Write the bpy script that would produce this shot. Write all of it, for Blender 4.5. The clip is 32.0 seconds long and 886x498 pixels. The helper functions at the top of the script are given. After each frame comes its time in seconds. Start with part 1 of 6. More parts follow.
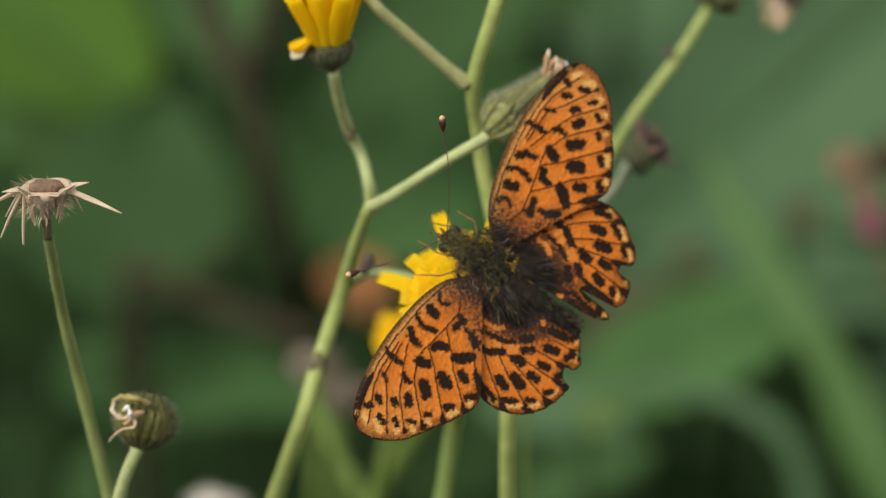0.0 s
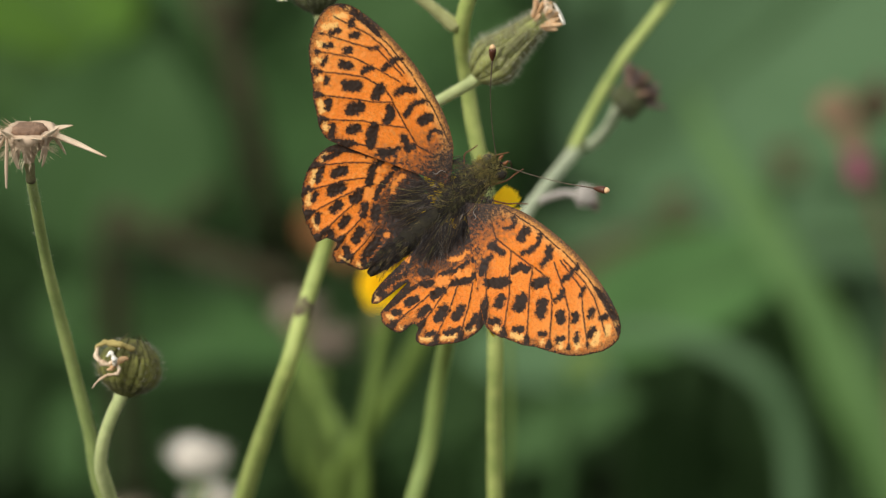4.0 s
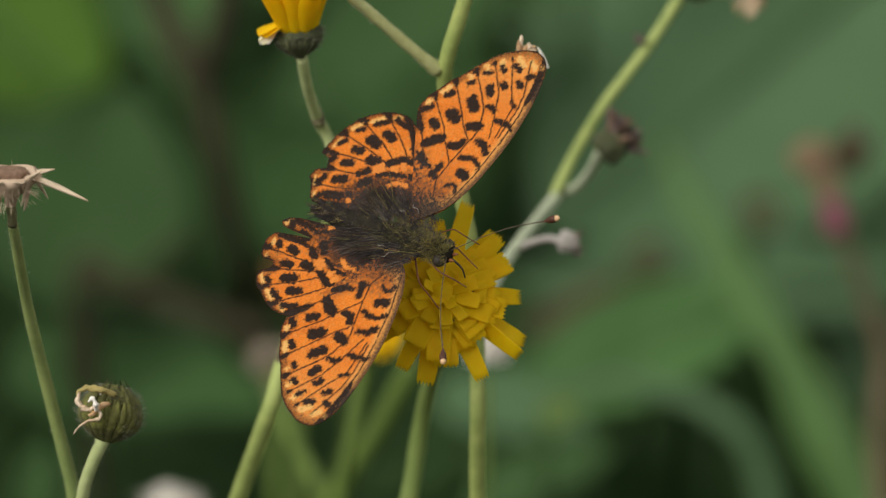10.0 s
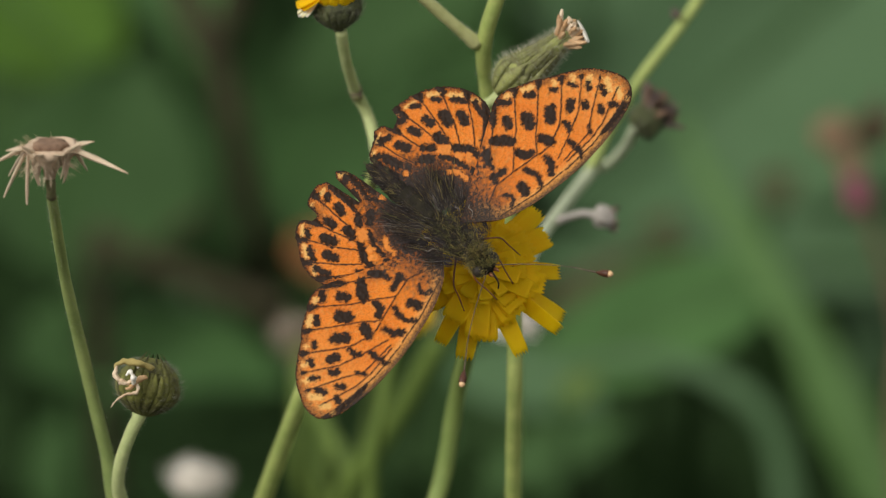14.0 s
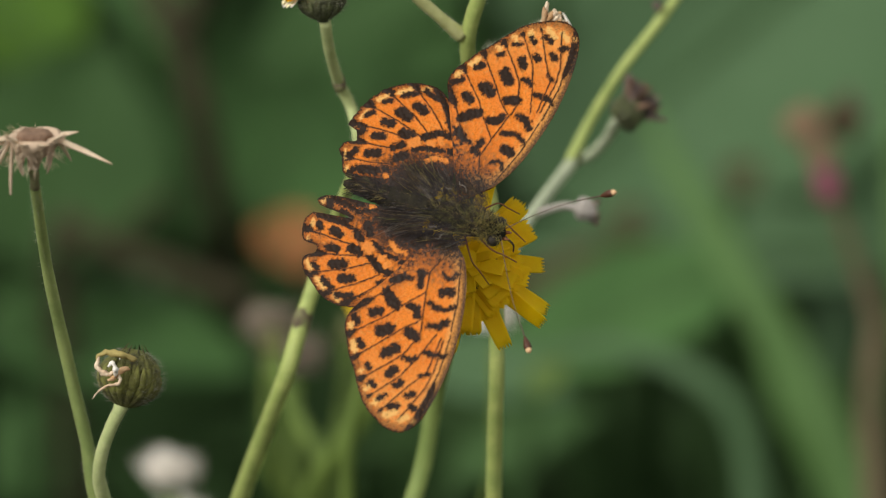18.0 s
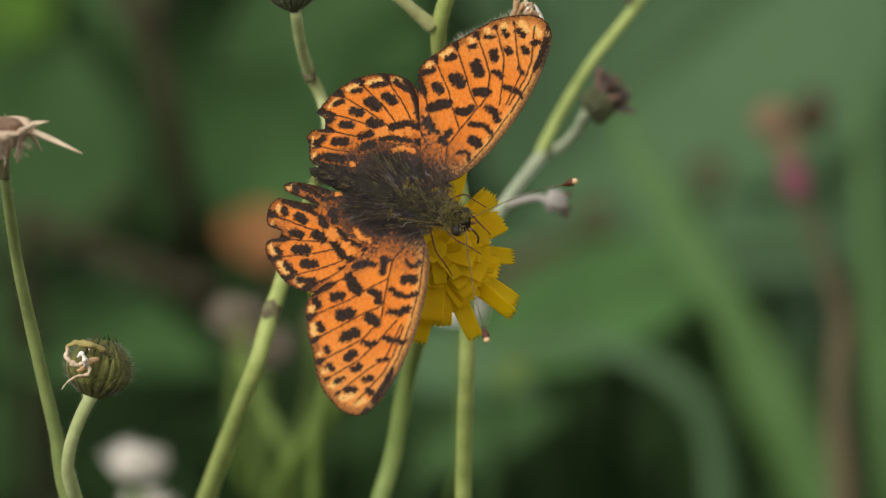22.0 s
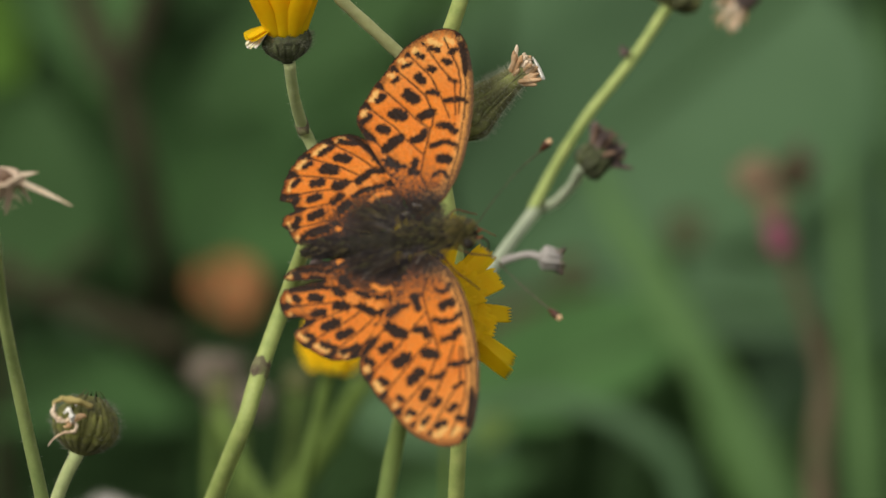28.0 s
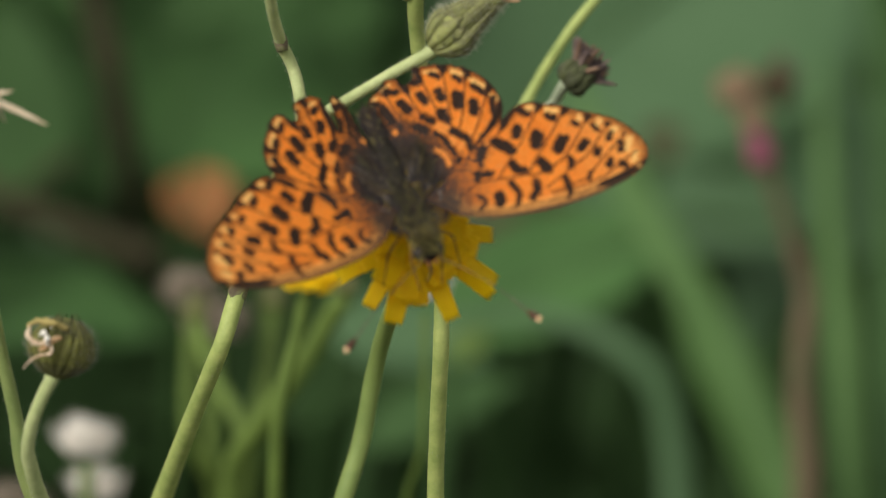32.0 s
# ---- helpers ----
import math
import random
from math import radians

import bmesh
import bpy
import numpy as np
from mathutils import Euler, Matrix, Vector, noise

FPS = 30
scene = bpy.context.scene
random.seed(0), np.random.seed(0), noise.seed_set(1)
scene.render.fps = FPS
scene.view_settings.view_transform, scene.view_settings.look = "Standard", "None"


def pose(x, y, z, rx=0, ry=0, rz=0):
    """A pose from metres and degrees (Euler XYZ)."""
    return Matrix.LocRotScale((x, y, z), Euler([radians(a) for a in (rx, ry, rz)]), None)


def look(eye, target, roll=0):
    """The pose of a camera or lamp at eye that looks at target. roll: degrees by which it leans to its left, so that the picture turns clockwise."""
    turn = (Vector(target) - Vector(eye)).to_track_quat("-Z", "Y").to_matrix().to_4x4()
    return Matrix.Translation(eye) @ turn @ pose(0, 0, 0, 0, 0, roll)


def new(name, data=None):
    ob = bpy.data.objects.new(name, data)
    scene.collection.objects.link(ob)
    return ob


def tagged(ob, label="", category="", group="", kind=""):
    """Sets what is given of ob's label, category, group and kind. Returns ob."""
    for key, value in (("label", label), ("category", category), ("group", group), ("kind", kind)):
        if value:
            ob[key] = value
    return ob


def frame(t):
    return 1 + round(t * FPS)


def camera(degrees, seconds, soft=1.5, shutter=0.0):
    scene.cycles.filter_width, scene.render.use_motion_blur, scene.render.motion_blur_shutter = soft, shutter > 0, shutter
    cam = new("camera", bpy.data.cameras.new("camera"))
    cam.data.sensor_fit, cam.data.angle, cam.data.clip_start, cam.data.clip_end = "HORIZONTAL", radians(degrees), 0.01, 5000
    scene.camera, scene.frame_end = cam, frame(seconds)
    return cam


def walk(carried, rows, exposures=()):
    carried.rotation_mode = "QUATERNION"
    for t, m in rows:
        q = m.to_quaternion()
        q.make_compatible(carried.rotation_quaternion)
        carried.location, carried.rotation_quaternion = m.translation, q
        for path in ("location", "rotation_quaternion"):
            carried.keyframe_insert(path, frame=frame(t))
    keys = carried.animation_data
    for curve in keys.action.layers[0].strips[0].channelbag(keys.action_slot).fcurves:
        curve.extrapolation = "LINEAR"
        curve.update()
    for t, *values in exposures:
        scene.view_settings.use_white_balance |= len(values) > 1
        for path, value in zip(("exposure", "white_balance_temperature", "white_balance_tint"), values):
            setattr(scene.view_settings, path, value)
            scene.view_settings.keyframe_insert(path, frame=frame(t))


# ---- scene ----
PITCH = radians(22)
RIGHT = Vector((1, 0, 0))
UP = Vector((0, math.sin(PITCH), math.cos(PITCH)))
AWAY = Vector((0, math.cos(PITCH), -math.sin(PITCH)))
CENTRE = Vector((0, 0, 0.48))       # middle of the plane in which the butterfly sits


def at(u, v, w=0.0):
    """World place of a point u mm right, v mm above and w mm behind the middle of the flower plane, seen in line from 0.8 m."""
    k = 1 + w / 800
    return CENTRE + (RIGHT * u * k + UP * v * k + AWAY * w) / 1000


# ---- camera ----
cam = camera(7.0108, 32.0, 1.2, 0.0)
cam.data.dof.use_dof = True
cam.data.dof.focus_distance = 0.751
cam.data.dof.aperture_fstop = 24.0
walk(cam, [
    (0.0, pose(0.00000, -0.74175, 0.77969, 68.0000, 0.0011, -0.0004)),
    (0.5, pose(-0.00102, -0.74051, 0.78266, 67.7195, 0.1181, -0.1266)),
    (1.0, pose(0.00003, -0.73722, 0.77902, 67.7904, 0.1934, 0.0294)),
    (1.5, pose(-0.00039, -0.73408, 0.77733, 67.7318, 0.1522, 0.0429)),
    (2.0, pose(0.00063, -0.73390, 0.77689, 67.6929, 0.1353, 0.0500)),
    (2.5, pose(-0.00081, -0.73430, 0.77661, 67.6868, 0.0508, -0.0137)),
    (3.0, pose(-0.00096, -0.73514, 0.77677, 67.7198, 0.1349, -0.0902)),
    (3.5, pose(-0.00086, -0.73338, 0.77582, 67.7021, -0.0403, -0.0545)),
    (5.5, pose(-0.00494, -0.73368, 0.77620, 67.2014, -0.2709, -0.4337)),
    (6.0, pose(-0.00142, -0.73599, 0.77701, 67.3092, -0.0006, -0.3951)),
    (6.5, pose(-0.00122, -0.73671, 0.77807, 67.5234, 0.1370, -0.4741)),
    (7.0, pose(-0.00084, -0.73451, 0.77574, 67.9717, -0.0744, -0.4334)),
    (7.5, pose(0.00084, -0.73236, 0.77501, 68.0052, 0.0154, -0.4293)),
    (8.0, pose(0.00115, -0.73247, 0.77476, 67.8472, 0.0536, -0.2656)),
    (8.5, pose(-0.00047, -0.73262, 0.77545, 67.7603, 0.0845, -0.3181)),
    (9.0, pose(-0.00360, -0.73146, 0.77540, 67.8272, -0.2750, -0.3879)),
    (9.5, pose(-0.00541, -0.73313, 0.77489, 68.0078, -0.2899, -0.4929)),
    (10.0, pose(-0.00449, -0.73025, 0.77310, 68.0508, -0.3181, -0.4846)),
    (10.5, pose(-0.00678, -0.73027, 0.77375, 67.9447, -0.3737, -0.5690)),
    (11.0, pose(-0.00758, -0.72868, 0.77352, 67.8804, -0.4942, -0.6188)),
    (11.5, pose(-0.00548, -0.72958, 0.77388, 67.8608, -0.4297, -0.4804)),
    (12.0, pose(-0.00438, -0.73079, 0.77389, 67.9268, -0.3339, -0.4603)),
    (12.5, pose(-0.00511, -0.73164, 0.77412, 67.9896, -0.3146, -0.5082)),
    (13.0, pose(-0.00617, -0.73071, 0.77363, 68.0401, -0.3595, -0.5468)),
    (13.5, pose(-0.00507, -0.72639, 0.77207, 67.9210, -0.4128, -0.2588)),
    (14.0, pose(-0.01091, -0.72731, 0.77187, 67.8487, -0.6105, -0.5557)),
    (14.5, pose(-0.01017, -0.72706, 0.77174, 67.8105, -0.6089, -0.5470)),
    (16.5, pose(-0.01432, -0.72616, 0.77246, 67.7757, -0.8749, -0.7700)),
    (17.0, pose(-0.01499, -0.72608, 0.77275, 67.7829, -0.9451, -0.7950)),
    (17.5, pose(-0.01511, -0.72511, 0.77198, 67.7859, -1.0150, -0.8536)),
    (18.0, pose(-0.01605, -0.72412, 0.77186, 67.7002, -1.1078, -0.9148)),
    (18.5, pose(-0.01601, -0.72298, 0.77091, 67.6736, -1.1320, -0.9272)),
    (19.0, pose(-0.01578, -0.72290, 0.77071, 67.6266, -1.1258, -0.9924)),
    (19.5, pose(-0.01716, -0.72317, 0.77091, 67.5866, -1.2598, -1.0415)),
    (20.0, pose(-0.01687, -0.72366, 0.77094, 67.6145, -1.2832, -1.0999)),
    (20.5, pose(-0.01728, -0.72387, 0.77085, 67.6700, -1.2930, -1.2154)),
    (21.0, pose(-0.01819, -0.72321, 0.77080, 67.6905, -1.4161, -1.1778)),
    (21.5, pose(-0.01770, -0.72233, 0.77000, 67.7026, -1.3433, -1.1987)),
    (22.0, pose(-0.01716, -0.72286, 0.76995, 67.7312, -1.3541, -1.1623)),
    (22.5, pose(-0.02048, -0.72401, 0.77082, 67.7704, -1.4428, -1.3538)),
    (23.0, pose(-0.02151, -0.72375, 0.77032, 67.8623, -1.7441, -1.1240)),
    (23.5, pose(-0.02670, -0.72262, 0.76820, 67.9820, -1.9194, -1.1488)),
    (24.0, pose(-0.02824, -0.71735, 0.76705, 67.8672, -2.0654, -1.1601)),
    (24.5, pose(-0.02555, -0.71322, 0.76474, 67.8231, -1.9865, -0.9758)),
    (25.0, pose(-0.02298, -0.71088, 0.76468, 67.8325, -1.8567, -1.1829)),
    (25.5, pose(-0.02231, -0.71120, 0.76498, 67.9516, -1.8363, -1.3663)),
    (27.5, pose(-0.02195, -0.70853, 0.76534, 67.9453, -2.0941, -1.3176)),
    (28.0, pose(-0.02234, -0.70886, 0.76487, 68.1378, -2.0160, -1.4012)),
    (28.5, pose(-0.02435, -0.70896, 0.76464, 68.2171, -2.0515, -1.6005)),
    (29.0, pose(-0.02207, -0.70777, 0.76428, 68.1780, -2.0589, -1.4343)),
    (29.5, pose(-0.02237, -0.70500, 0.76211, 68.1844, -2.1619, -1.4056)),
    (30.0, pose(-0.02233, -0.70479, 0.76356, 67.9679, -2.1670, -1.4096)),
    (30.5, pose(-0.02200, -0.70229, 0.76318, 67.8205, -2.1326, -1.4232)),
    (31.0, pose(-0.02240, -0.70113, 0.76293, 67.6670, -2.2923, -1.4416)),
    (31.5, pose(-0.02273, -0.69886, 0.76303, 67.4498, -2.2512, -1.5429)),
    (32.0, pose(-0.02359, -0.69615, 0.76170, 67.3624, -2.0697, -1.6781)),
], ((0, 0.27), (1.5, 0.33), (3, 0.4), (5.5, 0.47), (6, 0.46), (7, 0.23), (10, 0.07), (14, 0.11), (18, 0.2), (25, 0.2), (29, 0.1), (32, 0.26)))

# ---- light: a bright overcast day ----
world = bpy.data.worlds.new("overcast_sky")
scene.world = world
world.use_nodes = True
wn = world.node_tree.nodes
sky = wn.new("ShaderNodeTexSky")
sky.sky_type, sky.sun_disc = "NISHITA", False
sky.sun_elevation, sky.sun_rotation = radians(42), radians(231)
sky.dust_density = 4.0
soft_sky = wn.new("ShaderNodeMixRGB")
soft_sky.inputs[0].default_value = 0.75
soft_sky.inputs[2].default_value = (7.6, 7.4, 6.6, 1)
world.node_tree.links.new(sky.outputs[0], soft_sky.inputs[1])
world.node_tree.links.new(soft_sky.outputs[0], wn["Background"].inputs[0])
wn["Background"].inputs[1].default_value = 0.085
sun = new("sun", bpy.data.lights.new("sun", "SUN"))
sun.data.energy, sun.data.angle, sun.data.color = 2.2, radians(35), (1.0, 0.96, 0.9)
sun.matrix_world = look((-1.05, -0.85, 1.5), (0, 0, 0.3))
scene.view_settings.exposure = 0.0


# ---- materials ----
def material(name, colour, rough=0.6, second=None, scale=400.0, bump=0.0, fine=0.0, spec=0.4, trans=0.0, rand=0.0):
    """A node material: two colours mixed by noise at two scales, with fine relief and piece-to-piece variation."""
    m = bpy.data.materials.new(name)
    m.use_nodes = True
    nt = m.node_tree
    n, li = nt.nodes, nt.links
    b = n["Principled BSDF"]
    b.inputs["Roughness"].default_value = rough
    b.inputs["Specular IOR Level"].default_value = spec
    geo = n.new("ShaderNodeTexCoord")
    no = n.new("ShaderNodeTexNoise")
    no.inputs["Scale"].default_value, no.inputs["Detail"].default_value, no.inputs["Roughness"].default_value = scale, 5.0, 0.65
    li.new(geo.outputs["Object"], no.inputs["Vector"])
    ramp = n.new("ShaderNodeMapRange")
    ramp.inputs[1].default_value, ramp.inputs[2].default_value = 0.35, 0.68
    li.new(no.outputs[0], ramp.inputs[0])
    mix = n.new("ShaderNodeMixRGB")
    mix.inputs[1].default_value = (*colour, 1)
    mix.inputs[2].default_value = (*(second or [c * 0.7 for c in colour]), 1)
    li.new(ramp.outputs[0], mix.inputs[0])
    out = mix.outputs[0]
    if rand:
        info = n.new("ShaderNodeObjectInfo")
        hsv = n.new("ShaderNodeHueSaturation")
        mr = n.new("ShaderNodeMapRange")
        mr.inputs[3].default_value, mr.inputs[4].default_value = 1 - rand, 1 + rand
        li.new(info.outputs["Random"], mr.inputs[0])
        li.new(mr.outputs[0], hsv.inputs["Value"])
        li.new(out, hsv.inputs["Color"])
        out = hsv.outputs[0]
    li.new(out, b.inputs["Base Color"])
    if bump:
        bp = n.new("ShaderNodeBump")
        bp.inputs["Strength"].default_value, bp.inputs["Distance"].default_value = bump, 0.0003
        no2 = n.new("ShaderNodeTexNoise")
        no2.inputs["Scale"].default_value = fine or scale * 4
        li.new(geo.outputs["Object"], no2.inputs["Vector"])
        li.new(no2.outputs[0], bp.inputs["Height"])
        li.new(bp.outputs[0], b.inputs["Normal"])
    if trans:
        tr = n.new("ShaderNodeBsdfTranslucent")
        li.new(out, tr.inputs[0])
        mx = n.new("ShaderNodeMixShader")
        mx.inputs[0].default_value = trans
        li.new(b.outputs[0], mx.inputs[1])
        li.new(tr.outputs[0], mx.inputs[2])
        li.new(mx.outputs[0], n["Material Output"].inputs[0])
    return m


M_STEM = material("stem_green", (0.44, 0.51, 0.16), 0.6, (0.28, 0.36, 0.10), 420, 0.25, 2200)
M_STEM_TAN = material("stem_yellowish", (0.56, 0.57, 0.27), 0.65, (0.40, 0.41, 0.17), 420, 0.25, 2200)
M_STEM_PALE = material("stem_pale_green", (0.52, 0.58, 0.27), 0.65, (0.36, 0.43, 0.18), 420, 0.25, 2200)
M_STEM_WHITE = material("stem_whitish_green", (0.52, 0.57, 0.40), 0.7, (0.38, 0.44, 0.29), 200, 0.25, 2200)
M_STEM_SOFT = material("stem_soft_green", (0.32, 0.39, 0.135), 0.6, (0.21, 0.28, 0.09), 200, 0.25, 2200)
M_STEM_DIM = material("stem_mid_green", (0.26, 0.34, 0.095), 0.6, (0.18, 0.26, 0.07), 150, 0.2)
M_NODE = material("stem_node_brown", (0.10, 0.065, 0.05), 0.8, (0.24, 0.26, 0.11), 500, 0.3)
M_HAIR_PALE = material("pale_hair", (0.54, 0.55, 0.42), 0.6, (0.36, 0.37, 0.27), 500)
M_HAIR_DARK = material("dark_hair", (0.06, 0.06, 0.04), 0.6, (0.12, 0.12, 0.07), 500)
M_BRACT = material("bract_green", (0.19, 0.20, 0.065), 0.75, (0.035, 0.035, 0.02), 380, 0.5, rand=0.35)
M_BRACT_FRESH = material("bract_fresh_green", (0.25, 0.29, 0.12), 0.7, (0.10, 0.12, 0.05), 420, 0.4, rand=0.3)
M_BRACT_DUSK = material("bract_dusky_green", (0.10, 0.115, 0.045), 0.8, (0.02, 0.02, 0.014), 420, 0.6, rand=0.35)
M_BRACT_MOSS = material("bract_olive", (0.15, 0.155, 0.036), 0.8, (0.018, 0.016, 0.010), 450, 0.8, rand=0.35)
M_BRACT_HAIRY = material("bract_mottled_green", (0.30, 0.33, 0.10), 0.75, (0.06, 0.045, 0.04), 330, 0.5, rand=0.35)
M_HAIR_GREY = material("grey_hair", (0.33, 0.33, 0.25), 0.6, (0.08, 0.08, 0.06), 900)
M_STALK_GREY = material("stalk_grey", (0.44, 0.41, 0.37), 0.75, (0.33, 0.29, 0.28), 300, 0.3)
M_BRACT_DARK = material("bract_brown", (0.17, 0.12, 0.10), 0.85, (0.05, 0.036, 0.040), 500, 0.5, rand=0.5)
M_DRY = material("dry_bract", (0.64, 0.49, 0.36), 0.85, (0.46, 0.34, 0.24), 350, 0.3, rand=0.2)
M_DRY_PALE = material("dry_floret_cream", (0.72, 0.60, 0.45), 0.8, (0.55, 0.38, 0.24), 600, 0.3, rand=0.15)
M_DRY_OLIVE = material("dry_floret_olive", (0.42, 0.34, 0.12), 0.8, (0.25, 0.2, 0.07), 500, 0.4)
M_DRY_RUST = material("dry_floret_rust", (0.46, 0.26, 0.12), 0.8, (0.6, 0.42, 0.25), 600, 0.3, rand=0.2)
M_RECEPT = material("receptacle_brown", (0.27, 0.17, 0.11), 0.9, (0.15, 0.09, 0.06), 900, 0.8)
M_YELLOW = material("floret_yellow", (0.99, 0.77, 0.009), 0.55, (0.97, 0.68, 0.006), 300, 0.15, 3000, spec=0.2, trans=0.5, rand=0.04)
M_YELLOW_DEEP = material("floret_deep_yellow", (0.95, 0.68, 0.006), 0.6, (0.88, 0.56, 0.005), 300, 0.15, 3000, spec=0.2, trans=0.3, rand=0.08)
M_YELLOW_PALE = material("floret_tip_pale", (0.85, 0.80, 0.45), 0.6, (0.9, 0.88, 0.7), 500, 0.1)
M_PAPPUS = material("pappus_white", (0.86, 0.83, 0.76), 0.7, (0.78, 0.72, 0.62), 400)
M_PAPPUS_GREY = material("pappus_grey", (0.30, 0.26, 0.2), 0.8, (0.2, 0.16, 0.12), 300, spec=0.1)
M_LEAF = material("leaf_green", (0.074, 0.164, 0.048), 0.65, (0.034, 0.084, 0.024), 30, 0.3, 200, spec=0.2, trans=0.15, rand=0.25)
# undergrowth green lowered so its colour holds the shade of the hollow
M_LEAF_DARKENED = material("leaf_green_darkened", (0.028, 0.058, 0.018), 0.8, (0.018, 0.039, 0.012), 40, 0.3, 200, spec=0.1, trans=0.1)
# darker copy of the leaf green, with shade put into the colour
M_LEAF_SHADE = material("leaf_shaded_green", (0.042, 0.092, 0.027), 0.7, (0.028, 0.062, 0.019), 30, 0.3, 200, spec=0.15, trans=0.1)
# stem green darkened for far stalks; the shade is in the colour
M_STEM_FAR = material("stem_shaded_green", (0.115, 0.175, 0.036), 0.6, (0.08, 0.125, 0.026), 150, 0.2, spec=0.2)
M_LEAF_BLUE = material("leaf_grey_green", (0.086, 0.158, 0.074), 0.6, (0.056, 0.116, 0.047), 14, 0.3, 200, spec=0.2, trans=0.1, rand=0.1)
# leaf green brightened, so that stronger light is part of the colour
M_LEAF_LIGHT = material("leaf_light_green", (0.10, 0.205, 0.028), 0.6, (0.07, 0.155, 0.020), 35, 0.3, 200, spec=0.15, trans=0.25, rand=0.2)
M_LEAF_DRY = material("leaf_withered_orange", (0.36, 0.15, 0.045), 0.8, (0.26, 0.11, 0.05), 60, 0.5, 300)
M_VEIN = material("leaf_vein", (0.065, 0.125, 0.045), 0.6, (0.05, 0.1, 0.035), 100, spec=0.15)
M_GRASS = material("grass_green", (0.105, 0.215, 0.060), 0.6, (0.08, 0.17, 0.045), 60, 0.2, spec=0.15, trans=0.2, rand=0.2)
M_LITTER = material("dead_leaf_brown", (0.085, 0.062, 0.036), 0.9, (0.05, 0.045, 0.026), 90, 0.6, spec=0.1)
M_GRASS_PALE = material("grass_pale_green", (0.135, 0.25, 0.085), 0.6, (0.10, 0.195, 0.062), 50, 0.2, spec=0.15, trans=0.2)
M_WOODY = material("dead_stem_brown", (0.054, 0.048, 0.027), 0.9, (0.032, 0.031, 0.017), 120, 0.6, spec=0.1)
M_PINK = material("thistle_pink", (0.30, 0.085, 0.14), 0.8, (0.18, 0.07, 0.09), 300, 0.3, spec=0.1)
M_RED_STEM = material("reddish_stem", (0.165, 0.115, 0.075), 0.7, (0.10, 0.11, 0.055), 60, 0.2, spec=0.15)
M_BLUSH = material("thistle_pale_tan", (0.24, 0.19, 0.10), 0.8, (0.2, 0.11, 0.09), 300, 0.3, spec=0.1)
# dark soil, lowered further to carry the shade under the leaves
M_SOIL = material("soil_and_litter", (0.027, 0.028, 0.016), 0.95, (0.016, 0.019, 0.010), 25, 0.8, 90, spec=0.1)
M_EYE = material("compound_eye", (0.018, 0.015, 0.012), 0.5, (0.05, 0.04, 0.03), 3000, 0.2, spec=0.25)
M_BODY = material("body_dark", (0.018, 0.016, 0.013), 0.9, (0.036, 0.032, 0.02), 900, 0.5, spec=0.1)
M_FUR_OLIVE = material("fur_olive", (0.20, 0.185, 0.065), 0.75, (0.075, 0.075, 0.028), 900, spec=0.2)
M_FUR_BROWN = material("fur_golden_brown", (0.17, 0.115, 0.055), 0.7, (0.08, 0.055, 0.03), 700, spec=0.2)
M_FUR_STRAW = material("fur_straw", (0.42, 0.32, 0.11), 0.7, (0.22, 0.18, 0.06), 700, spec=0.2)
M_FUR_DARK = material("fur_dark_brown", (0.046, 0.038, 0.038), 0.7, (0.018, 0.015, 0.015), 700, spec=0.25)
M_FUR_PALE = material("fur_pale_grey", (0.26, 0.23, 0.21), 0.6, (0.15, 0.13, 0.11), 700)
M_ANTENNA = material("antenna_brown", (0.045, 0.03, 0.02), 0.6, (0.16, 0.12, 0.08), 1500)
M_CLUB = material("antenna_club", (0.09, 0.03, 0.015), 0.5, (0.05, 0.02, 0.01), 900)
M_CLUB_TIP = material("antenna_club_tip", (0.75, 0.5, 0.28), 0.5, (0.65, 0.38, 0.18), 900)
M_LEG = material("leg_dark_rust", (0.30, 0.115, 0.04), 0.5, (0.14, 0.055, 0.02), 900)


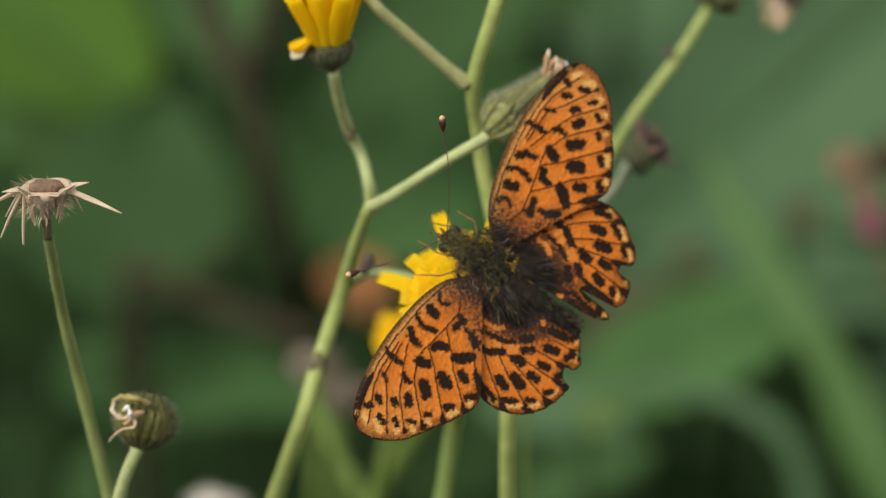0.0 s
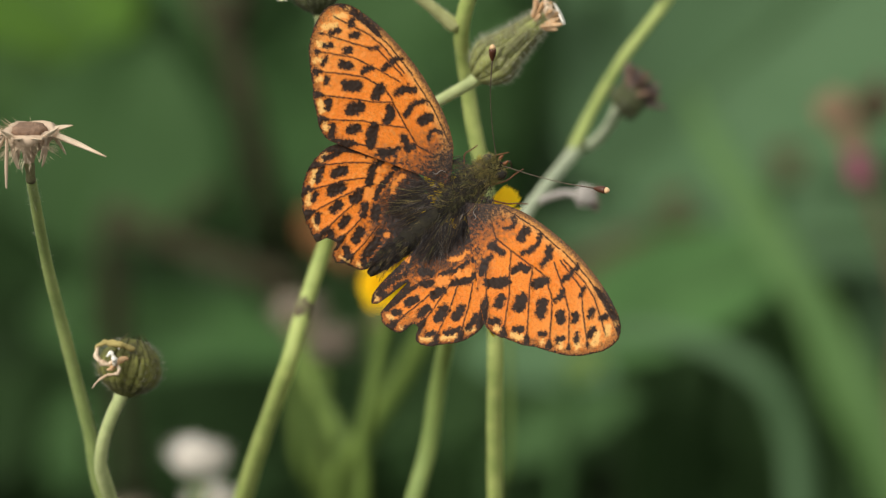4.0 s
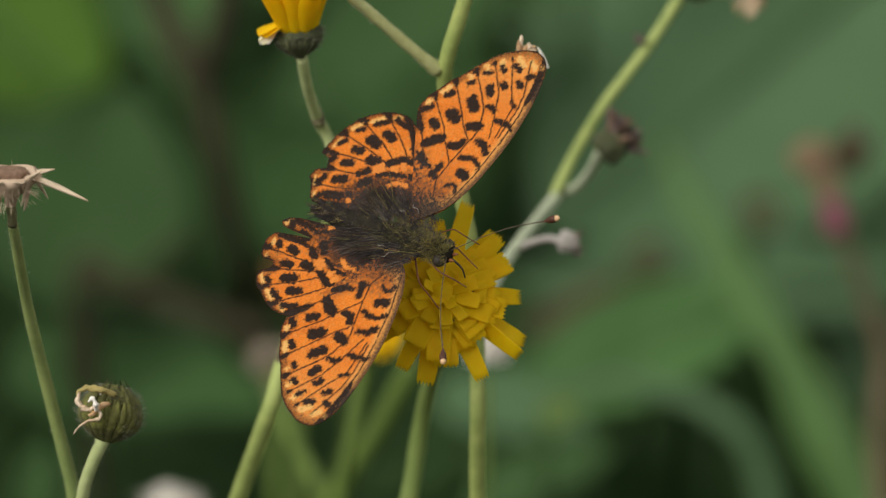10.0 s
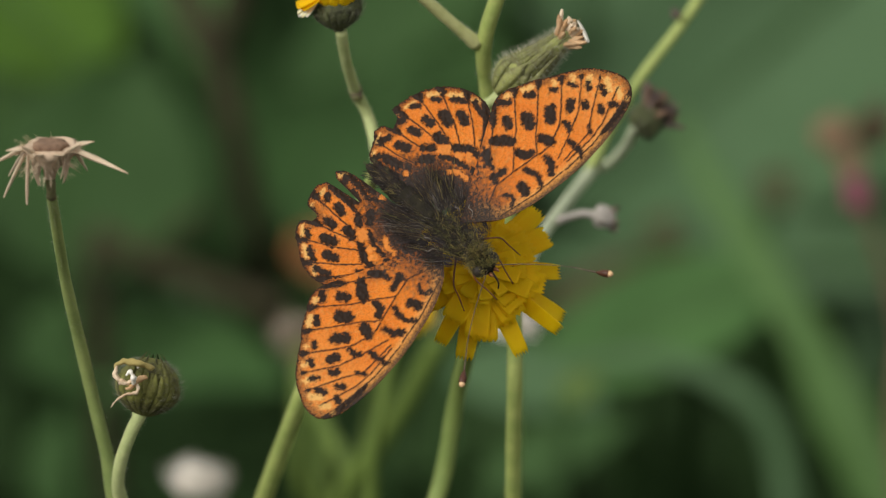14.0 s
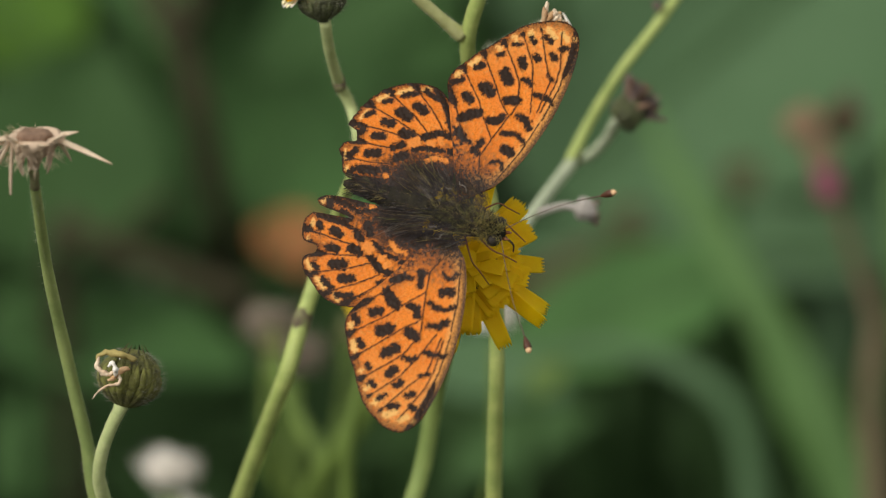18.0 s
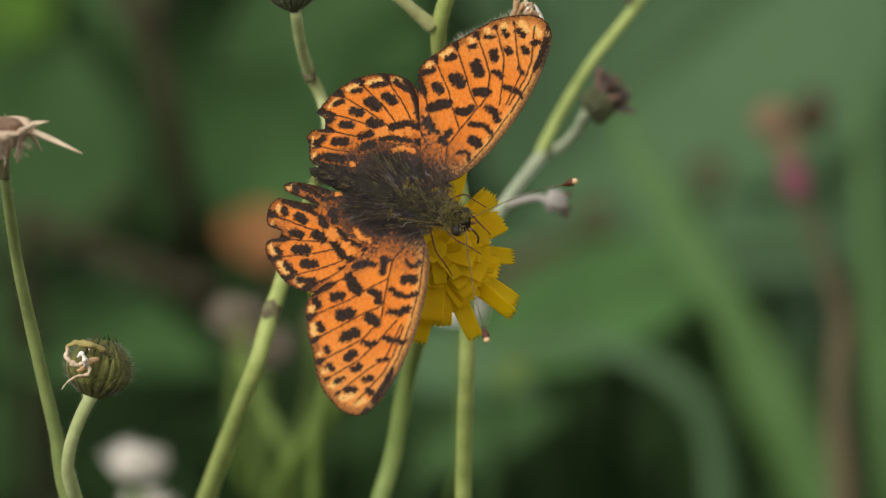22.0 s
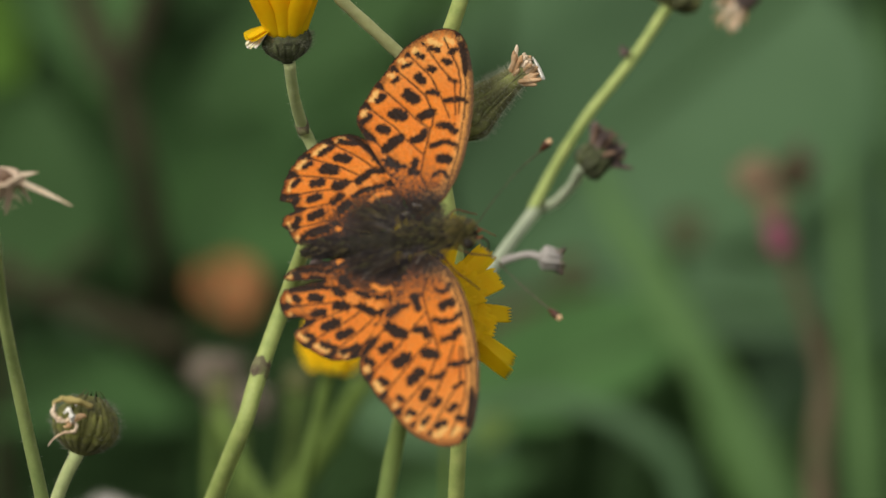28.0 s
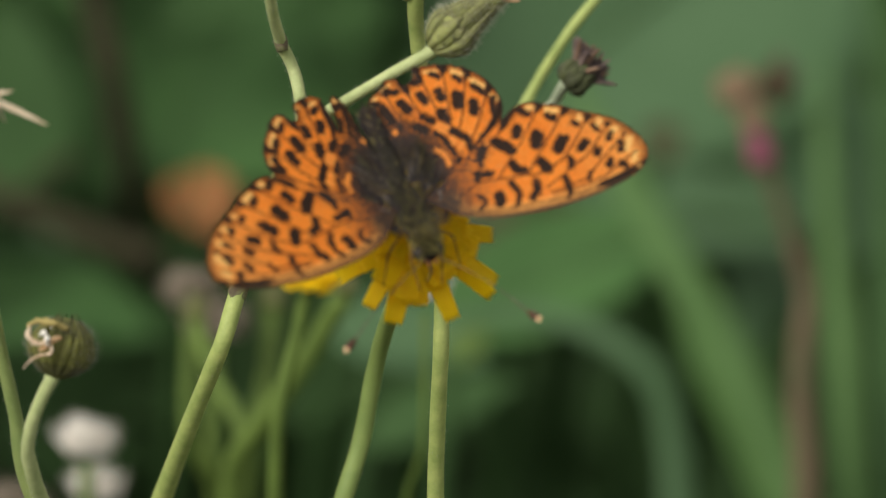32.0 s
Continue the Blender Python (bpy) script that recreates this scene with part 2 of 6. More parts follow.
def wing_material():
    m = bpy.data.materials.new("wing_scales")
    m.use_nodes = True
    n, li = m.node_tree.nodes, m.node_tree.links
    b = n["Principled BSDF"]
    b.inputs["Roughness"].default_value, b.inputs["Specular IOR Level"].default_value = 0.55, 0.14
    at_ = n.new("ShaderNodeVertexColor")
    at_.layer_name = "scales"
    sep = n.new("ShaderNodeSeparateColor")
    li.new(at_.outputs[0], sep.inputs[0])
    tc = n.new("ShaderNodeTexCoord")
    big = n.new("ShaderNodeTexNoise")
    big.inputs["Scale"].default_value, big.inputs["Detail"].default_value = 350, 4
    fine = n.new("ShaderNodeTexNoise")
    fine.inputs["Scale"].default_value, fine.inputs["Detail"].default_value = 6000, 3
    for t in (big, fine):
        li.new(tc.outputs["Object"], t.inputs["Vector"])
    base = n.new("ShaderNodeMixRGB")
    base.inputs[1].default_value, base.inputs[2].default_value = (0.60, 0.135, 0.011, 1), (0.86, 0.265, 0.028, 1)
    li.new(big.outputs[0], base.inputs[0])
    pale = n.new("ShaderNodeMixRGB")
    pale.inputs[2].default_value = (0.76, 0.43, 0.13, 1)
    grain = n.new("ShaderNodeHueSaturation")
    gr = n.new("ShaderNodeMapRange")
    gr.inputs[1].default_value, gr.inputs[2].default_value = 0.3, 0.7
    gr.inputs[3].default_value, gr.inputs[4].default_value = 0.72, 1.22
    li.new(fine.outputs[0], gr.inputs[0])
    li.new(gr.outputs[0], grain.inputs["Value"])
    li.new(base.outputs[0], grain.inputs["Color"])
    li.new(grain.outputs[0], pale.inputs[1])
    li.new(sep.outputs[1], pale.inputs[0])
    add = n.new("ShaderNodeMath")
    add.operation = "MULTIPLY_ADD"
    add.inputs[1].default_value, add.inputs[2].default_value = 0.95, -0.475
    li.new(fine.outputs[0], add.inputs[0])
    sm = n.new("ShaderNodeMath")
    li.new(sep.outputs[0], sm.inputs[0])
    li.new(add.outputs[0], sm.inputs[1])
    mr = n.new("ShaderNodeMapRange")
    mr.inputs[1].default_value, mr.inputs[2].default_value = 0.1, 0.85
    li.new(sm.outputs[0], mr.inputs[0])
    dark = n.new("ShaderNodeMixRGB")
    dark.inputs[2].default_value = (0.022, 0.011, 0.006, 1)
    li.new(pale.outputs[0], dark.inputs[1])
    li.new(mr.outputs[0], dark.inputs[0])
    sp = n.new("ShaderNodeMath")
    li.new(sep.outputs[2], sp.inputs[0])
    li.new(add.outputs[0], sp.inputs[1])
    mb = n.new("ShaderNodeMapRange")
    mb.inputs[1].default_value, mb.inputs[2].default_value = 0.05, 0.95
    li.new(sp.outputs[0], mb.inputs[0])
    dusk = n.new("ShaderNodeMixRGB")
    dusk.inputs[2].default_value = (0.030, 0.022, 0.019, 1)
    li.new(dark.outputs[0], dusk.inputs[1])
    li.new(mb.outputs[0], dusk.inputs[0])
    dark = dusk
    li.new(dark.outputs[0], b.inputs["Base Color"])
    bp = n.new("ShaderNodeBump")
    bp.inputs["Strength"].default_value, bp.inputs["Distance"].default_value = 0.2, 0.00006
    li.new(fine.outputs[0], bp.inputs["Height"])
    li.new(bp.outputs[0], b.inputs["Normal"])
    tr = n.new("ShaderNodeBsdfTranslucent")
    li.new(dark.outputs[0], tr.inputs[0])
    mx = n.new("ShaderNodeMixShader")
    mx.inputs[0].default_value = 0.12
    li.new(b.outputs[0], mx.inputs[1])
    li.new(tr.outputs[0], mx.inputs[2])
    li.new(mx.outputs[0], n["Material Output"].inputs[0])
    return m


M_WING = wing_material()


# ---- mesh helpers ----
def mesh_of(name, verts, faces, mat, smooth=True):
    me = bpy.data.meshes.new(name)
    me.from_pydata([tuple(v) for v in verts], [], faces)
    me.materials.append(mat)
    me.polygons.foreach_set("use_smooth", [smooth] * len(me.polygons))
    me.update()
    return me


def part(name, me, parent, label="", m=None):
    """Links a mesh as one part under its thing."""
    ob = new(name, me)
    ob.parent = parent
    if m is not None:
        ob.matrix_basis = m
    if label:
        ob["label"] = label
    return ob


def thing(name, origin, label, category, group="", kind=""):
    ob = new(name)
    ob.empty_display_size = 0.01
    ob.location = origin
    return tagged(ob, label, category, group, kind)


def smooth_path(points, steps=6):
    """Points along a rounded path through the given (place, radius) pairs."""
    ps = [Vector(p) for p, _ in points]
    rs = [r for _, r in points]
    out = []
    for i in range(len(ps) - 1):
        a, b, c, d = ps[max(i - 1, 0)], ps[i], ps[i + 1], ps[min(i + 2, len(ps) - 1)]
        for k in range(steps):
            t = k / steps
            ln = (c - b).length
            m0 = (c - a).normalized() * min(ln, (b - a).length or ln)
            m1 = (d - b).normalized() * min(ln, (d - c).length or ln)
            p = b * (2 * t ** 3 - 3 * t * t + 1) + m0 * (t ** 3 - 2 * t * t + t) + c * (3 * t * t - 2 * t ** 3) + m1 * (t ** 3 - t * t)
            out.append((p, rs[i] + (rs[i + 1] - rs[i]) * t))
    out.append((ps[-1], rs[-1]))
    return out


def frame_at(d):
    d = d.normalized()
    s = d.orthogonal().normalized()
    return s, d.cross(s).normalized()


def tube_data(path, sides=10, rough=0.05, seed=0, base=0):
    """Verts and faces of a slightly uneven round tube along path, closed at both ends."""
    verts, faces = [], []
    s = None
    n = len(path)
    for i, (p, r) in enumerate(path):
        d = (path[min(i + 1, n - 1)][0] - path[max(i - 1, 0)][0]).normalized()
        if s is None:
            s, _ = frame_at(d)
        s = (s - d * s.dot(d)).normalized()
        q = d.cross(s)
        for k in range(sides):
            a = 2 * math.pi * k / sides
            rr = r * (1 + rough * noise.noise(Vector((i * 0.35, k * 0.9, seed))))
            verts.append(p + (s * math.cos(a) + q * math.sin(a)) * rr)
    for i in range(n - 1):
        for k in range(sides):
            a, b = i * sides + k, i * sides + (k + 1) % sides
            faces.append((base + a, base + b, base + b + sides, base + a + sides))
    faces.append(tuple(base + k for k in reversed(range(sides))))
    faces.append(tuple(base + (n - 1) * sides + k for k in range(sides)))
    return verts, faces


def tube(name, points, mat, origin, sides=10, steps=6, rough=0.08, seed=0):
    v, f = tube_data(smooth_path([(Vector(p) - origin, r / 1000) for p, r in points], steps), sides, rough, seed)
    return mesh_of(name, v, f, mat)


def strands(name, roots, mat):
    """Fine tapering hairs: (root, direction with length, thickness) each becomes a thin three-sided spike bent once."""
    verts, faces = [], []
    for root, way, th in roots:
        b = len(verts)
        s, q = frame_at(way)
        mid = root + way * 0.55 + s * way.length * random.uniform(-0.12, 0.12)
        for c, r in ((root, th), (mid, th * 0.7)):
            for k in range(3):
                a = k * 2.094
                verts.append(c + (s * math.cos(a) + q * math.sin(a)) * r)
        verts.append(root + way)
        for k in range(3):
            j = (k + 1) % 3
            faces.append((b + k, b + j, b + 3 + j, b + 3 + k))
            faces.append((b + 3 + k, b + 3 + j, b + 6))
    return mesh_of(name, verts, faces, mat)


def stem_hair(points, origin, count, length, mat, name="stem_hair"):
    path = smooth_path([(Vector(p) - origin, r / 1000) for p, r in points], 6)
    roots = []
    for _ in range(count):
        i = random.randrange(len(path) - 1)
        t = random.random()
        p = path[i][0].lerp(path[i + 1][0], t)
        d = path[i + 1][0] - path[i][0]
        s, q = frame_at(d)
        a = random.uniform(0, 6.283)
        o = s * math.cos(a) + q * math.sin(a)
        roots.append((p + o * path[i][1] * 0.9, (o + d.normalized() * random.uniform(-0.3, 0.5)) * length * random.uniform(0.35, 1.0) / 1000, 0.00001))
    return strands(name, roots, mat)


def strap(length, width, teeth, curl, cup, tip=1.0, rows=8, cols=6, thick=0.00012, taper=1.5):
    """A ligule or bract: a strap along +y from the origin, toothed at its end, bent by curl, cupped, with real thickness."""
    top = []
    for i in range(rows + 1):
        t = i / rows
        w = width * (0.45 + 0.55 * min(1, t * 2.2)) * (1 - (1 - tip) * t ** taper)
        row = []
        for k in range(cols + 1):
            s = k / cols - 0.5
            y = length * t
            if teeth and i == rows:
                y += length * 0.028 * (1 if k % 2 else -1)
            z = math.sin(t * curl) * length * 0.5 if curl else 0
            y = y * math.cos(t * curl * 0.55)
            row.append(Vector((s * w, y, z + cup * w * (s * s * 4) * 0.5)))
        top.append(row)
    verts, faces = [], []
    for sgn in (0.5, -0.5):
        for row in top:
            verts += [v + Vector((0, 0, sgn * thick)) for v in row]
    c = cols + 1
    half = (rows + 1) * c
    for i in range(rows):
        for k in range(cols):
            a = i * c + k
            faces.append((a, a + 1, a + c + 1, a + c))
            faces.append((half + a, half + a + c, half + a + c + 1, half + a + 1))
    ring = [k for k in range(c)] + [i * c + cols for i in range(1, rows + 1)] + [rows * c + k for k in range(cols - 1, -1, -1)] + [i * c for i in range(rows - 1, 0, -1)]
    for a, b in zip(ring, ring[1:] + ring[:1]):
        faces.append((b, a, half + a, half + b))
    return verts, faces


def axis_pose(origin, way, spin=0.0):
    """A pose at origin whose z axis runs along way."""
    q = Vector(way).to_track_quat("Z", "Y")
    return Matrix.Translation(origin) @ q.to_matrix().to_4x4() @ Matrix.Rotation(spin, 4, "Z")


def lathe(profile, mat, name, sides=18, rough=0.06, seed=0):
    verts, faces = [], []
    for i, (r, z) in enumerate(profile):
        for k in range(sides):
            a = 6.2832 * k / sides
            rr = r * (1 + rough * noise.noise(Vector((math.cos(a) * 1.7, math.sin(a) * 1.7, z * 900 + seed))))
            verts.append((rr * math.cos(a), rr * math.sin(a), z))
    for i in range(len(profile) - 1):
        for k in range(sides):
            a, b = i * sides + k, i * sides + (k + 1) % sides
            faces.append((a, b, b + sides, a + sides))
    faces.append(tuple(range(sides - 1, -1, -1)))
    faces.append(tuple((len(profile) - 1) * sides + k for k in range(sides)))
    return mesh_of(name, verts, faces, mat)


# ---- plants in flower ----
def involucre(plant, place, way, radius, height, mat, hair=True, neck=0.55, n=16, pinch=0.75, name="bud", hair_mat=None, taper=1.5, hairs=520, hair_length=1.0, press=1.0, belly=0.3):
    """The green cup of a flower head with its overlapping bracts; returns the part that carries the rest."""
    o = plant.location
    m = axis_pose(Vector(place) - o, way)
    r, h = radius / 1000, height / 1000
    prof = [(r * (neck + (1 - neck) * math.sin(t * 1.5708) ** 0.8), h * t * belly) for t in (0.0, 0.15, 0.35, 0.55, 0.8)] + [(r * (1 - (1 - pinch) * t ** taper), h * (belly + (1 - belly) * t)) for t in (0.0, 0.2, 0.42, 0.6, 0.77, 0.9, 1.0)]
    cup = part(name, lathe([(r * 0.25, -h * 0.02)] + prof, mat, name, 20, 0.12, radius), plant, "", m)
    for j, (count, t0, t1, lift) in enumerate(((n, 0.0, 1.05, 0.02), (n - 2, 0.0, 0.72, 0.045), (max(3, n - 5), 0.0, 0.42, 0.07))):
        verts, faces = [], []
        for i in range(9):
            t = t0 + (t1 - t0) * i / 8
            z = h * t
            rr = np.interp(z, [q[1] for q in prof], [q[0] for q in prof]) + r * lift * press * math.sin(min(1, 0.15 + i / 8) * 2.6)
            wide = 6.2832 / count * 0.62 * (1 - (i / 8) ** 3 * 0.9)
            for s in (-1, 0, 1):
                ra = rr + (r * 0.025 * press if s == 0 else 0)
                verts.append((ra * math.cos(s * wide), ra * math.sin(s * wide), z))
        for i in range(8):
            for k in range(2):
                a = i * 3 + k
                faces.append((a, a + 1, a + 4, a + 3))
        inner = len(verts)
        verts += [(x * 0.94, y * 0.94, z) for x, y, z in verts]
        ring = [0, 1, 2] + [i * 3 + 2 for i in range(1, 9)] + [25, 24] + [i * 3 for i in range(7, 0, -1)]
        for a, b in zip(ring, ring[1:] + ring[:1]):
            faces.append((b, a, inner + a, inner + b))
        me = mesh_of("bract", verts, faces, mat)
        for k in range(count):
            part("bract", me, cup, "", Matrix.Rotation(6.2832 * (k + 0.5 * j) / count + random.uniform(-0.12, 0.12), 4, "Z") @ Matrix.Diagonal((random.uniform(0.97, 1.08), 1, random.uniform(0.88, 1.06), 1)))
    if hair:
        roots = []
        for _ in range(hairs):
            a, t = random.uniform(0, 6.283), random.uniform(0.03, 0.98)
            rr = 1.06 * np.interp(h * t, [q[1] for q in prof], [q[0] for q in prof])
            d = Vector((math.cos(a), math.sin(a), random.uniform(-0.2, 0.6)))
            roots.append((Vector((rr * math.cos(a), rr * math.sin(a), h * t)), d * random.uniform(0.3, 1.0) * hair_length * 0.001, 0.000015))
        tagged(part("hair", strands("hair", roots, hair_mat or M_HAIR_DARK), cup), kind="stuff")
    return cup


def withered_tuft(cup, height, count, length, spread, mats, lean=(0, 0)):
    """Shrivelled florets that stick out of a closed head."""
    for k in range(count):
        a = random.uniform(0, 6.283)
        s = random.uniform(0.1, spread)
        p0 = Vector((math.cos(a) * 0.0006, math.sin(a) * 0.0006, height / 1000 * 0.8))
        d = Vector((math.cos(a) * s + lean[0], math.sin(a) * s + lean[1], 1.0)).normalized() * length / 1000 * random.uniform(0.6, 1.1)
        side = Vector((random.uniform(-1, 1), random.uniform(-1, 1), 0)) * length / 4000
        path = smooth_path([(p0, 0.00035), (p0 + d * 0.5 + side * 0.4, 0.0003), (p0 + d * 0.85 + side, 0.00024), (p0 + d + side * 1.3, 0.0001)], 4)
        v, f = tube_data(path, 5, 0.5, k)
        part("withered_floret", mesh_of("withered_floret", v, f, mats[k % len(mats)]), cup)


def open_head(plant, place, way, radius, mat, whorls, cup_mat, wild=0.4):
    """An open yellow head: toothed ligules in whorls over a green cup."""
    o = plant.location
    cup = involucre(plant, Vector(place) - Vector(way).normalized() * radius * 0.00085, way, radius * 0.42, radius * 0.75, cup_mat, True, 0.5, 14, 0.9, "flower_head")
    r = radius / 1000
    z0 = r * 0.8
    shapes = []
    for j in range(6):
        v, f = strap(r * (1.0, 0.92, 0.8, 0.66, 0.5, 0.34)[j], r * (0.40, 0.37, 0.33, 0.28, 0.22, 0.16)[j], True, (-0.35, -0.05, 0.15, 0.25, 0.4, 0.5)[j], (0.2, 0.25, 0.3, 0.35, 0.4, 0.5)[j], 0.92, 9, 10)
        shapes.append(mesh_of("ray_floret", v, f, mat if j < 4 else M_YELLOW_DEEP))
    for j, count in enumerate(whorls):
        for k in range(count):
            a = 6.2832 * (k + 0.37 * j) / count + random.uniform(-0.12, 0.12) * (1 + 2 * wild)
            tip = (-10, -2, 6, 12, 20, 32)[j] + random.uniform(-9, 9) * (1 + wild)
            ms = Matrix.Rotation(a, 4, "Z") @ Matrix.Translation((0, r * 0.03, z0 + j * r * 0.012)) @ Matrix.Rotation(radians(tip), 4, "X") @ Matrix.Rotation(radians(random.uniform(-14, 14)), 4, "Y") @ Matrix.Diagonal((random.uniform(0.85, 1.2), random.uniform(0.95 - 0.25 * wild, 1.04 + 0.1 * wild), 1, 1))
            part("ray_floret", shapes[j], cup, "", ms)
    return cup


def stem_group(plant, runs):
    """Stems of a plant: (name, points, material, hairs)."""
    for k, (name, pts, mat, hairs) in enumerate(runs):
        part(name, tube(name, pts, mat, plant.location, 10, 6, 0.1, k * 3.1), plant)
        if hairs:
            tagged(part("stem_hair", stem_hair(pts, plant.location, int(hairs * 2.0), 0.55, M_HAIR_PALE), plant), kind="stuff")


def knot(plant, place, way, r):
    o = plant.location
    part("stem_node", lathe([(r * 0.0008, -r * 0.0014), (r * 0.00102, -r * 0.0006), (r * 0.00106, r * 0.0004), (r * 0.0008, r * 0.0014)], M_NODE, "stem_node", 12, 0.25, r), plant, "dark scarred joint", axis_pose(Vector(place) - o, way))


def ground_under(p, shift=(0, 0)):
    return Vector((p.x + shift[0], p.y + shift[1], 0.0))


# hawkweed with the half-open yellow head and the hairy bud
foot = Vector((-0.13, 0.07, -0.004))
hawkweed = thing("hawkweed", Vector((foot.x, foot.y, 0)), "slender green hawkweed stem with half-closed yellow flower and hairy bud", "wildflower", "hawkweeds")
a_main = [(foot, 1.5), (at(-33.0, -66.2, 35.4), 1.35), (at(-25.2, -46.8, 30.4), 1.25), (at(-21.6, -37.4, 27.4), 1.18), (at(-18.6, -27.6, 14.4), 0.98), (at(-15.5, -18.7, 4.9), 0.95), (at(-13.7, -12.4, 5.3), 0.9), (at(-11.2, -4.9, 4.4), 0.84), (at(-9.6, 0.7, -3.4), 0.77), (at(-8.0, 4.9, -10.0), 0.7)]
a_left = [(at(-7.9, 4.9, -4.3), 0.74), (at(-8.2, 7.2, -6.1), 0.66), (at(-9.0, 10.4, -5.7), 0.62), (at(-10.4, 13.1, -7.4), 0.62), (at(-11.5, 16.3, -12.8), 0.6), (at(-12.2, 19.8, -17.3), 0.66)]
a_right = [(at(-7.9, 4.7, -10), 0.7), (at(-5.5, 6.0, -13), 0.62), (at(-2.4, 8.0, -16), 0.6), (at(1.2, 10.3, -18), 0.6), (at(4.2, 12.0, -19), 0.66), (at(5.4, 12.9, -19), 0.8)]
a_twig = [(at(-11.2, -4.4, 6), 0.6), (at(-10.1, -3.7, 5), 0.52), (at(-8.4, -2.8, 3), 0.5), (at(-5.9, -2.7, 0), 0.48), (at(-3.1, -3.2, 0), 0.45)]
stem_group(hawkweed, (("stem", a_main, M_STEM, 500), ("flower_stalk", a_left, M_STEM_PALE, 260), ("bud_stalk", a_right, M_STEM_PALE, 260), ("twig", a_twig, M_STEM_PALE, 60)))
knot(hawkweed, at(-10.4, 13.1, -7.4), UP + RIGHT * -0.25, 0.72)
knot(hawkweed, at(-13.8, -12.6, 5.3), UP + RIGHT * 0.3, 0.97)
half_open = involucre(hawkweed, at(-12.4, 19.7, -17.5), UP - AWAY * 0.25 - RIGHT * 0.07, 2.45, 3.5, M_BRACT_DUSK, True, 0.12, 22, 0.82, "half_open_head", M_HAIR_GREY, 1.5, 800, 0.9, 0.5, 0.7)
for k in range(48):
    ring = k % 4
    a = 6.2832 * k / 48 + random.uniform(-0.1, 0.1)
    v, f = strap(0.0078 - ring * 0.0006, 0.0026, True, 0.15 + 0.1 * ring, 0.5, 0.95, 8, 8)
    part("ray_floret", mesh_of("ray_floret", v, f, M_YELLOW_DEEP if ring > 2 else M_YELLOW), half_open, "",
         Matrix.Rotation(a, 4, "Z") @ Matrix.Translation((0, 0.0019 - ring * 0.0005, 0.0026)) @ Matrix.Rotation(radians(60 + ring * 8 + random.uniform(-9, 9)), 4, "X"))
turn_half = half_open.matrix_basis.to_3x3().transposed()
for k, (ang, length, width, curl, lift, mat, say) in enumerate(((196, 4.4, 3.0, -1.9, 22, M_YELLOW, "drooping yellow floret"), (210, 4.0, 2.6, -1.7, 16, M_YELLOW, "drooping yellow floret"), (186, 5.2, 1.0, -2.1, 10, M_YELLOW_PALE, "cream-white floret tip"), (194, 5.4, 1.0, -2.1, 6, M_PAPPUS, "white floret tip"), (202, 5.3, 1.0, -2.1, 4, M_YELLOW_PALE, "cream-white floret tip"), (211, 5.0, 0.9, -2.1, 2, M_PAPPUS, "white floret tip"))):
    d = turn_half @ (RIGHT * math.cos(radians(ang)) + AWAY * math.sin(radians(ang)))
    v, f = strap(length / 1000, width / 1000, True, curl, 0.3, 0.9, 12, 8)
    part("ray_floret", mesh_of("ray_floret", v, f, mat), half_open, say, Matrix.Rotation(math.atan2(-d.x, d.y), 4, "Z") @ Matrix.Translation((0, 0.0013, 0.0040 + 0.0001 * k)) @ Matrix.Rotation(radians(lift), 4, "X"))
hairy_bud = involucre(hawkweed, at(5.0, 12.9, -19), UP * 0.66 + RIGHT * 0.76 - AWAY * 0.15, 2.55, 10.6, M_BRACT_HAIRY, True, 0.45, 18, 0.34, "hairy_bud", M_HAIR_PALE, 0.62, 1900, 0.9, 0.6)
withered_tuft(hairy_bud, 10.4, 30, 2.6, 0.75, (M_DRY_RUST, M_DRY_PALE, M_DRY_RUST))
withered_tuft(hairy_bud, 12.4, 40, 1.3, 0.9, (M_DRY_PALE, M_DRY_PALE, M_DRY_RUST))
v, f = strap(0.0034, 0.0008, False, -0.5, 0.6, 0.6, 8, 6)
part("withered_floret", mesh_of("withered_floret", v, f, M_PAPPUS), hairy_bud, "single white floret", Matrix.Translation((0.0009, 0, 0.0112)) @ Matrix.Rotation(radians(110), 4, "Z") @ Matrix.Rotation(radians(8), 4, "X"))
involucre(hawkweed, at(-8.4, -2.9, 3), UP * 0.9 + RIGHT * 0.1, 0.8, 2.2, M_BRACT_DARK, False, 0.6, 8, 0.5, "dried_bud")

# forked hawkweed whose stalks rise on past the butterfly
foot = Vector((0.012, 0.055, -0.004))
forked = thing("hawkweed", Vector((foot.x, foot.y, 0)), "tall forked hawkweed with withered brown buds on side stalks", "wildflower", "hawkweeds")
b_main = [(foot, 1.7), (at(7.4, -56.8, 13.6), 1.4), (at(7.2, -34.9, 7.6), 0.9), (at(7.1, -27.6, 3.3), 0.86), (at(7.1, -18.7, -2.5), 0.84), (at(7.0, -9.9, -3.2), 0.82), (at(6.3, -0.6, -5.6), 0.82), (at(4.8, 6.9, -6.6), 0.82), (at(3.8, 13.2, -8.4), 0.82), (at(3.4, 18.2, -12.4), 0.86), (at(4.7, 23.2, -15.4), 0.84), (at(6.0, 27.6, -17.3), 0.8), (at(7.4, 33.2, -17.3), 0.9), (at(8.4, 39.4, -15.3), 0.7)]
